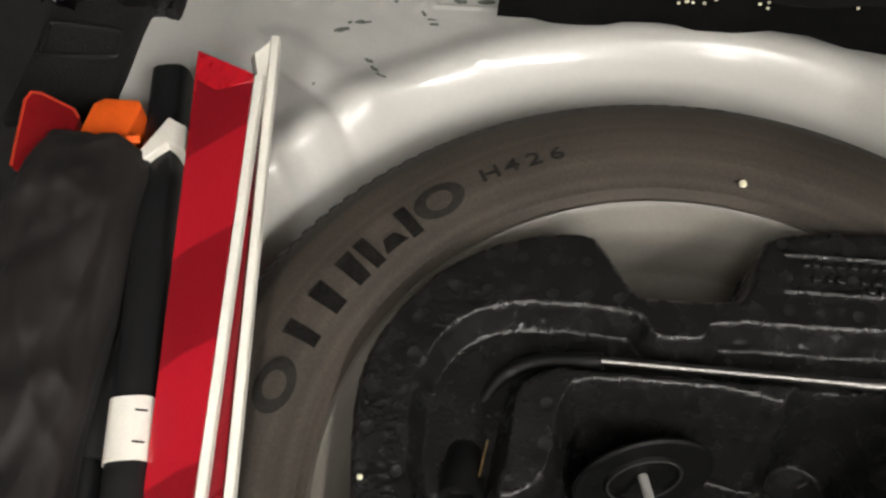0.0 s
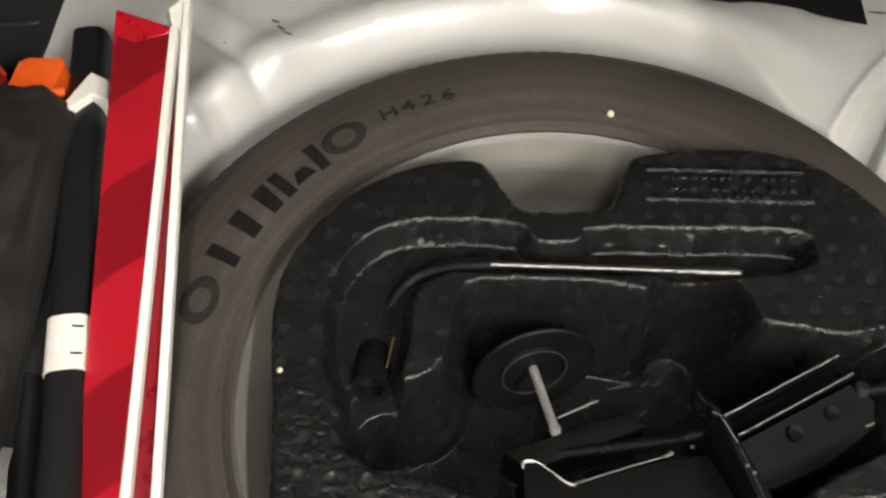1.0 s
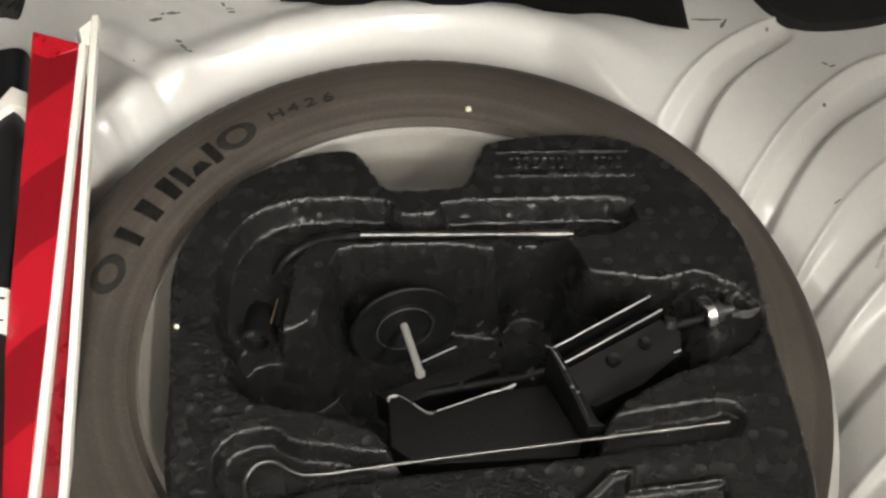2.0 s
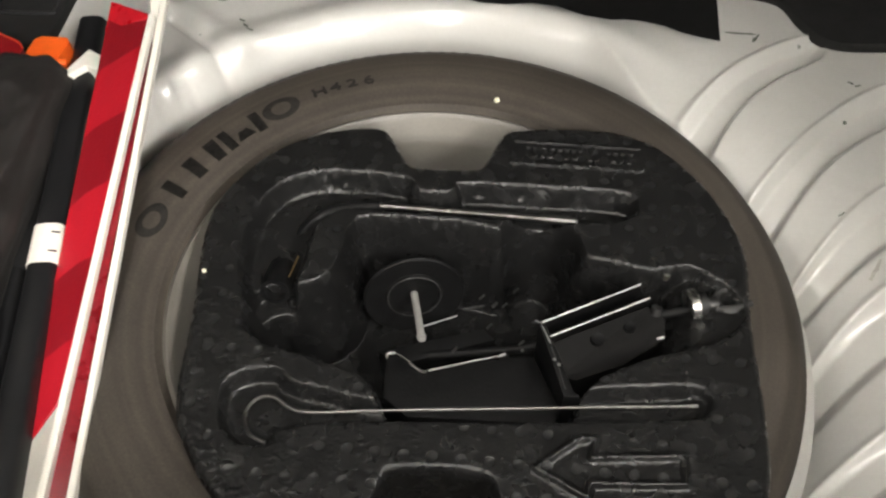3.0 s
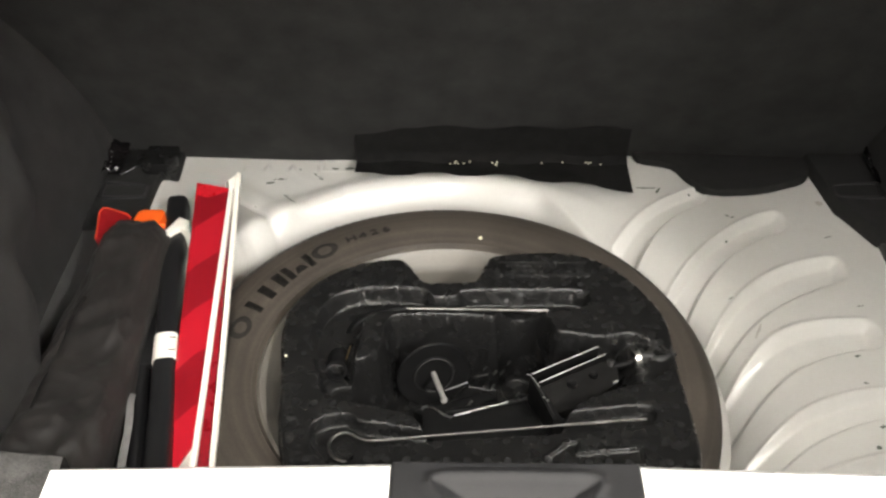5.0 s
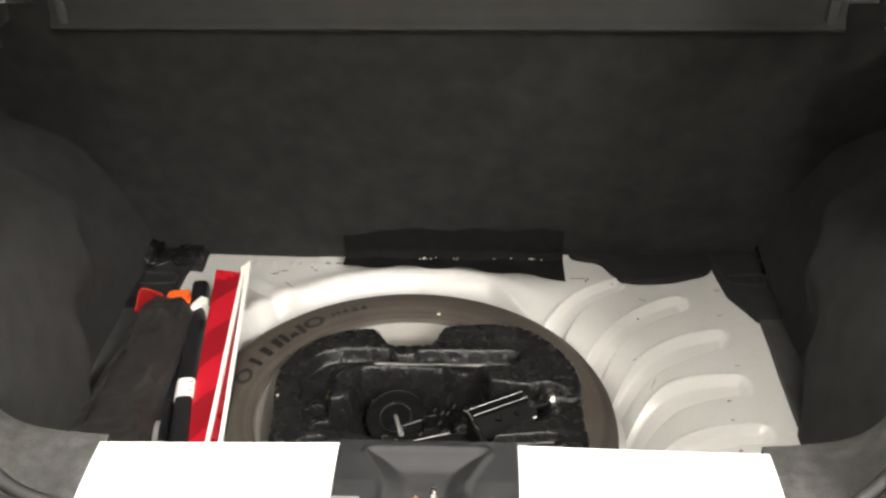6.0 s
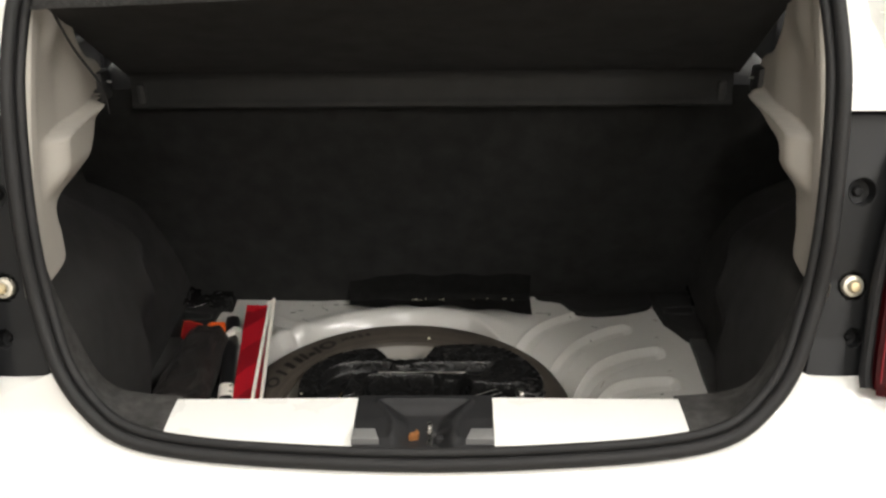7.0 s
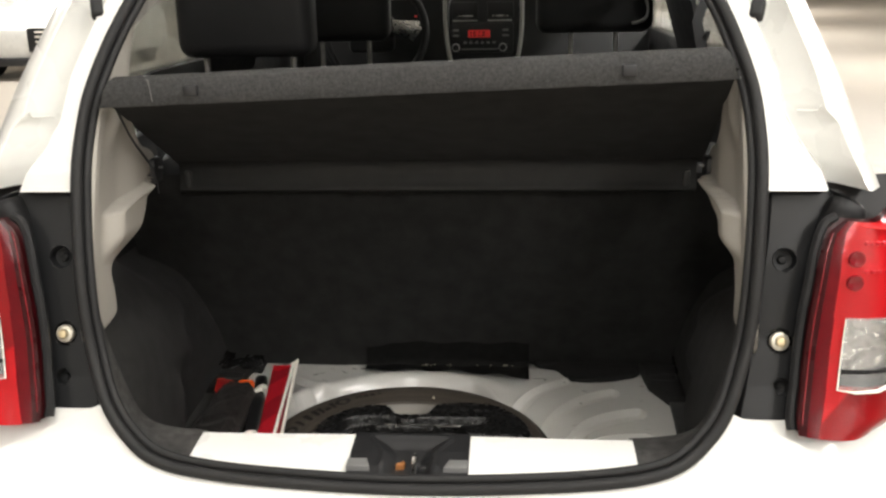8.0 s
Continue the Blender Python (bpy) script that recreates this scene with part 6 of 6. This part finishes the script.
def black_bag():
    """A soft long bag, round at one end, creased, flattening to the other end."""
    ob = thing("black_bag", "creased black nylon bag lying on the boot floor", "bag")
    rows = []
    cl = smooth_path([(-0.437, 0.156, 0), (-0.434, 0.14, 0), (-0.431, 0.08, 0), (-0.431, 0.00, 0), (-0.432, -0.08, 0), (-0.433, -0.15, 0), (-0.432, -0.22, 0), (-0.430, -0.285, 0)], 34)
    n = len(cl)
    for i, p in enumerate(cl):
        f = i / (n - 1)
        w = 0.042 + 0.019 * ease(np.array((f - 0.25) / 0.5))
        h = 0.036 + 0.006 * math.sin(f * 9)
        end = min(1.0, math.sqrt(max(0.0, f / 0.10)) if f < 0.10 else 1.0)
        row = []
        for k in range(120):
            a = 2 * math.pi * k / 120
            c, s_ = math.cos(a), math.sin(a)
            crease = 0.0045 * noise.noise(Vector((c * 1.8, f * 7, s_ * 1.8))) + 0.0085 * noise.ridged_multi_fractal(Vector((c * 1.3 + f * 3, f * 5 - c, s_)), 1.0, 2.1, 3, 1.0, 2.0) * (0.25 + f) * max(0.1, s_) - 0.004
            wrinkle = noise.ridged_multi_fractal(Vector((c * 3.1 + 9, f * 13 + s_ * 1.5, s_ * 2.6)), 0.9, 2.2, 4, 1.0, 2.0)
            crease += 0.0012 * wrinkle * max(0.0, s_) + 0.0042 * noise.noise(Vector((c * 0.9 + f * 4, f * 17 + c * 1.2, 4.0))) * max(0.15, s_) * min(1.0, f * 6)
            x = p.x + (w * end + crease) * math.copysign(abs(c) ** 0.8, c)
            z = 0.510 + max(-0.008, (h * (0.35 + 0.65 * end) + crease) * math.copysign(abs(s_) ** 0.75, s_) + 0.004)
            row.append((x, p.y, z))
        row.append(row[0])
        rows.append(row)
    bm = sheet(rows)
    bmesh.ops.remove_doubles(bm, verts=bm.verts, dist=0.00005)
    bmesh.ops.holes_fill(bm, edges=bm.edges[:], sides=0)
    part("fabric", bm, BAG, ob, "creased black nylon")
    # loose fabric spread from the roll to the lining, in long folds
    rows = []
    for i in range(60):
        v = i / 59
        y = 0.045 - 0.33 * v
        row = []
        for k in range(44):
            u = k / 43
            fold = noise.ridged_multi_fractal(Vector((u * 2.1 + v * 1.3, v * 3.2 - u, 0.4)), 0.9, 2.1, 3, 1.0, 2.0)
            x = -0.452 - 0.072 * u * (0.10 + 0.90 * float(ease(np.array(v * 2.6)))) - 0.010 * u * math.sin(v * 9) * (1 - v)
            drape = 0.036 * (1 - u) ** 1.6 + 0.006
            z = 0.5095 - 0.030 * float(ease(np.array((0.02 - y) / 0.10))) * u + drape * min(1.0, v * 8 + 0.15) + 0.0085 * fold * (0.25 + 0.75 * v) * (0.4 + u * (1 - u) * 2.2)
            row.append((x, y + 0.012 * noise.noise(Vector((u * 5, 0, 2))) * (1 - v), z))
        rows.append(row)
    part("loose_fabric", sheet(rows, 0.001), BAG, ob, "loose folds of the bag")
    zip_path = smooth_path([(-0.3770, -0.098, 0.516), (-0.3745, -0.112, 0.520), (-0.3690, -0.140, 0.518), (-0.3650, -0.180, 0.514), (-0.3600, -0.225, 0.508), (-0.3540, -0.280, 0.503)], 5)
    part("zip_edge", tube(zip_path, 0, section=[(-0.0036, -0.001), (0.0036, -0.001), (0.0036, 0.001), (-0.0036, 0.001)], up=(0.35, 0, 1)), TAPE, ob, "pale grey edge tape")
    return ob


warning_triangle()
stand_tube()
red_paddle()
black_bag()


# ---------------------------------------------------------------- the cabin ahead of the boot
def headrest(x, y, z, w, h, spread):
    hr = part("headrest", block(x - w / 2, x + w / 2, y - 0.05, y + 0.05, z, z + h, 0.03, 4), SEAT, car, "black headrest")
    for s in (-1, 1):
        part("post", tube([(x + s * spread / 2, y, z - 0.10), (x + s * spread / 2, y, z + 0.03)], 0.0065, 10), GREY_STEEL, hr, "bright steel post")


def cabin():
    part("rear_seat_top", block(-0.62, 0.62, 0.285, 0.40, 0.80, 1.03, 0.04, 3), SEAT, car, "top of the black rear seat")
    headrest(-0.390, 0.28, 1.228, 0.278, 0.18, 0.184)
    for x in (-0.36, 0.36):
        part("front_seat", block(x - 0.24, x + 0.24, 1.02, 1.16, 0.45, 1.13, 0.06, 4), SEAT, car, "black front seat back")
    headrest(-0.34, 1.12, 1.205, 0.27, 0.20, 0.14)
    headrest(0.385, 1.12, 1.220, 0.33, 0.20, 0.129)
    dash = part("dashboard", prism([(2.02, 0.55), (2.00, 1.12), (2.04, 1.20), (2.06, 1.30), (2.30, 1.34), (2.44, 1.26), (2.44, 0.5)], -0.70, 0.70, "x", 0.02, 3), SEAT, car, "black dashboard")
    part("cabin_floor", block(-0.68, 0.68, 0.38, 2.4, 0.26, 0.30, 0.01), FELT, car, "dark cabin floor")
    centre = part("centre_console", prism([(-0.075, 0.92), (-0.098, 1.08), (-0.095, 1.28), (-0.08, 1.31), (0.17, 1.31), (0.188, 1.28), (0.160, 1.08), (0.12, 0.92)], 1.975, 2.03, "y", 0.012, 3), BLACK_PLASTIC, dash, "black centre console")
    part("seat_belt", tube([(0.604, 0.62, 1.34), (0.580, 0.60, 1.27), (0.603, 0.60, 1.16)], 0, section=[(-0.012, -0.001), (0.012, -0.001), (0.012, 0.001), (-0.012, 0.001)], up=(0, 1, 0)), SEAT, car, "black seat belt")
    part("seat_belt", tube([(0.600, 0.80, 1.33), (0.602, 0.63, 1.215), (0.598, 0.56, 1.25)], 0, section=[(-0.006, -0.001), (0.006, -0.001), (0.006, 0.001), (-0.006, 0.001)], up=(0, 1, 0)), SEAT, car, "thin black belt strap")
    part("seat_piping", tube(smooth_path([(0.524, 1.062, 1.315), (0.531, 1.062, 1.285), (0.526, 1.062, 1.262), (0.508, 1.062, 1.250), (0.488, 1.062, 1.246)], 4), 0.0045, 8), LATCH_GREY, car, "pale piping on the front seat")
    for x in (0.318, 0.447, 0.56):
        part("post_guide", block(x - 0.016, x + 0.016, 1.05, 1.08, 1.128, 1.137, 0.003), LATCH_GREY, car)
    return dash, centre


dash, console = cabin()


def console_details():
    def at(x, z):
        return (x, 1.966, z)

    for s, x in ((-1, -0.100), (1, 0.182)):
        part("console_rim", tube(smooth_path([at(x + s * 0.004, 1.30), at(x + s * 0.004, 1.22), at(x - s * 0.004, 1.12), at(x - s * 0.03, 1.00)], 5), 0.0085, 10), SATIN_SILVER, dash, "silver console edge")
    for x in (-0.030, 0.105):
        part("air_vent", block(x - 0.050, x + 0.050, 1.962, 1.978, 1.228, 1.29, 0.006), BLACK_PLASTIC, dash, "black air vent with a bright lower lip")
        part("vent_lip", block(x - 0.030, x + 0.030, 1.956, 1.963, 1.236, 1.241, 0.001, 1), SILVER, dash)
    part("radio_face", block(-0.082, 0.155, 1.962, 1.976, 1.100, 1.215, 0.006), BLACK_PLASTIC, dash, "black car radio")
    part("radio_display", block(-0.018, 0.066, 1.9585, 1.9625, 1.158, 1.186, 0.001, 1), LED_RED, dash, "lit red radio display")
    for x, w in ((-0.008, 0.006), (0.006, 0.010), (0.024, 0.006), (0.040, 0.012)):
        for z in (1.166, 1.177):
            part("display_bar", block(x - w / 2, x + w / 2, 1.9572, 1.9586, z - 0.0025, z + 0.0025), LAMP_RIM, dash)
    for x0, x1 in ((-0.078, 0.018), (0.056, 0.150)):
        part("vent_lip", block(x0, x1, 1.954, 1.963, 1.2185, 1.2235, 0.0015, 1), SATIN_SILVER, dash, "bright strip below the vent")
    for k in range(6):
        x = -0.030 + 0.022 * k
        part("radio_button", block(x - 0.006, x + 0.006, 1.957, 1.963, 1.135, 1.143, 0.001, 1), LATCH_GREY, dash)
    part("disc_slot", block(-0.045, 0.095, 1.9585, 1.9625, 1.112, 1.117, 0.001, 1), LATCH_GREY, dash)
    for x in (-0.066, 0.114):
        part("radio_knob", turned(revolve([(0.0, 0.012), (0.011, 0.012), (0.013, 0.0), (0.0, 0.0)], 0, 0, 20), pose(x, 1.962, 1.121, 90, 0, 0)), BLACK_PLASTIC, dash)
        part("knob_ring", turned(revolve([(0.0125, 0.004), (0.0160, 0.003), (0.0160, 0.0), (0.0125, 0.0)], 0, 0, 20), pose(x, 1.962, 1.121, 90, 0, 0)), SATIN_SILVER, dash)
    for x in (-0.066, 0.124):
        for z in (1.165, 1.185):
            part("radio_key", block(x - 0.012, x + 0.012, 1.957, 1.963, z - 0.004, z + 0.004, 0.001, 1), LATCH_GREY, dash)
    ring = [Vector((-0.350 + 0.185 * math.cos(a), 1.80 + 0.05 * math.sin(a), 1.190 + 0.180 * math.sin(a))) for a in np.linspace(0, 2 * math.pi, 41)[:-1]]
    wheel = part("steering_wheel", tube(ring, 0.014, 10, closed=True), SEAT, car, "black steering wheel with a silver spoke")
    part("spoke", prism([(-0.30, 1.235), (-0.19, 1.230), (-0.180, 1.200), (-0.215, 1.16), (-0.24, 1.18), (-0.30, 1.19)], 1.79, 1.81, "y", 0.004), SILVER, wheel)
    part("hub", block(-0.45, -0.28, 1.78, 1.83, 1.12, 1.25, 0.02), SEAT, wheel)
    part("warning_light", block(-0.222, -0.214, 1.962, 1.967, 1.236, 1.244), LED_RED, dash, "small red warning light")


console_details()


# ---------------------------------------------------------------- the car standing ahead
def white_car():
    ob = thing("parked_car", "white car with a dark barred grille parked further off", "car")
    prof = [(12.05, 0.22), (11.95, 0.50), (12.0, 0.75), (12.3, 0.95), (13.1, 1.05), (13.8, 1.45), (15.0, 1.50), (15.9, 1.1), (16.2, 0.9), (16.2, 0.22)]
    part("body", prism(prof, -8.35, -6.55, "x", 0.10, 4), WHITE_PAINT, ob, "white painted body")
    grille = part("grille", block(-7.12, -6.66, 11.90, 12.05, 0.42, 0.78, 0.03), BLACK_PLASTIC, ob, "dark grille with pale bars")
    for k in range(4):
        part("grille_bar", block(-6.98, -6.66, 11.88, 11.90, 0.50 + 0.07 * k, 0.525 + 0.07 * k, 0.004, 1), WHITE_PLASTIC, grille)
    part("headlamp", block(-8.30, -7.80, 11.93, 12.1, 0.66, 0.82, 0.05, 3), BLACK_PLASTIC, ob, "dark headlamp")
    part("lower_intake", block(-8.1, -6.8, 11.90, 12.05, 0.22, 0.34, 0.03), BLACK_PLASTIC, ob)
    for x in (-8.2, -6.7):
        for y in (12.8, 15.4):
            part("road_wheel", turned(revolve([(0.0, -0.1), (0.28, -0.1), (0.32, -0.06), (0.32, 0.06), (0.28, 0.1), (0.0, 0.1)], 0, 0, 32), pose(x, y, 0.32, 0, 90, 0)), RUBBER, ob)


white_car()


# ---------------------------------------------------------------- ceiling lamp bodies
def lamp_bodies():
    # unseen fittings added at each lamp
    base = thing("ceiling_light", "long white ceiling light with a lit diffuser", "ceiling light", group="showroom lights")
    part("frame", block(-0.34, 0.34, -1.14, 1.14, 3.93, 4.2, 0.01), WHITE_PLASTIC, base)
    part("diffuser", block(-0.30, 0.30, -1.10, 1.10, 3.90, 3.93, 0.004), TUBE_GLOW, base)
    base.location = (*LAMPS[0], 0)
    for lx, ly in LAMPS[1:]:
        copy_thing(base, Matrix.Translation((lx, ly, 0)))


lamp_bodies()


# ---------------------------------------------------------------- floor planks
def plank_floor():
    rnd = random.Random(21)
    floor = thing("floor", "pale grey oak plank floor of the showroom", "floor", kind="structure")
    meshes = []
    for length in (1.2, 1.5, 1.8):
        bm = block(-length / 2 + 0.001, length / 2 - 0.001, -0.0945, 0.0945, -0.012, 0.0, 0.0012, 1)
        me = bpy.data.meshes.new("plank")
        bm.to_mesh(me)
        bm.free()
        me.materials.append(PLANK)
        meshes.append((length, me))
    verts, faces, count, y = [], [], 0, -9.7
    while y < 75.6:
        x = -21.7 + rnd.uniform(-0.9, 0)
        while x < 21.7:
            length, me = rnd.choice(meshes)
            cx = x + length / 2
            if count < 300 and 2.0 < cx < 7.5 and 4.4 < y < 16.0:
                ob = new("plank", me)
                ob.parent = floor
                ob.location = (cx, y, 0)
                count += 1
            else:
                k = len(verts)
                a, b = length / 2 - 0.001, 0.0945
                for z in (0.0, -0.012):
                    verts += [(cx - a, y - b, z), (cx + a, y - b, z), (cx + a, y + b, z), (cx - a, y + b, z)]
                faces += [(k, k + 1, k + 2, k + 3), (k, k + 4, k + 5, k + 1), (k + 1, k + 5, k + 6, k + 2), (k + 2, k + 6, k + 7, k + 3), (k + 3, k + 7, k + 4, k)]
            x += length
        y += 0.19
    me = bpy.data.meshes.new("far_planks")
    me.from_pydata(verts, [], faces)
    tagged(part_mesh("far_planks", me, PLANK, floor, smooth=False), kind="stuff")


plank_floor()
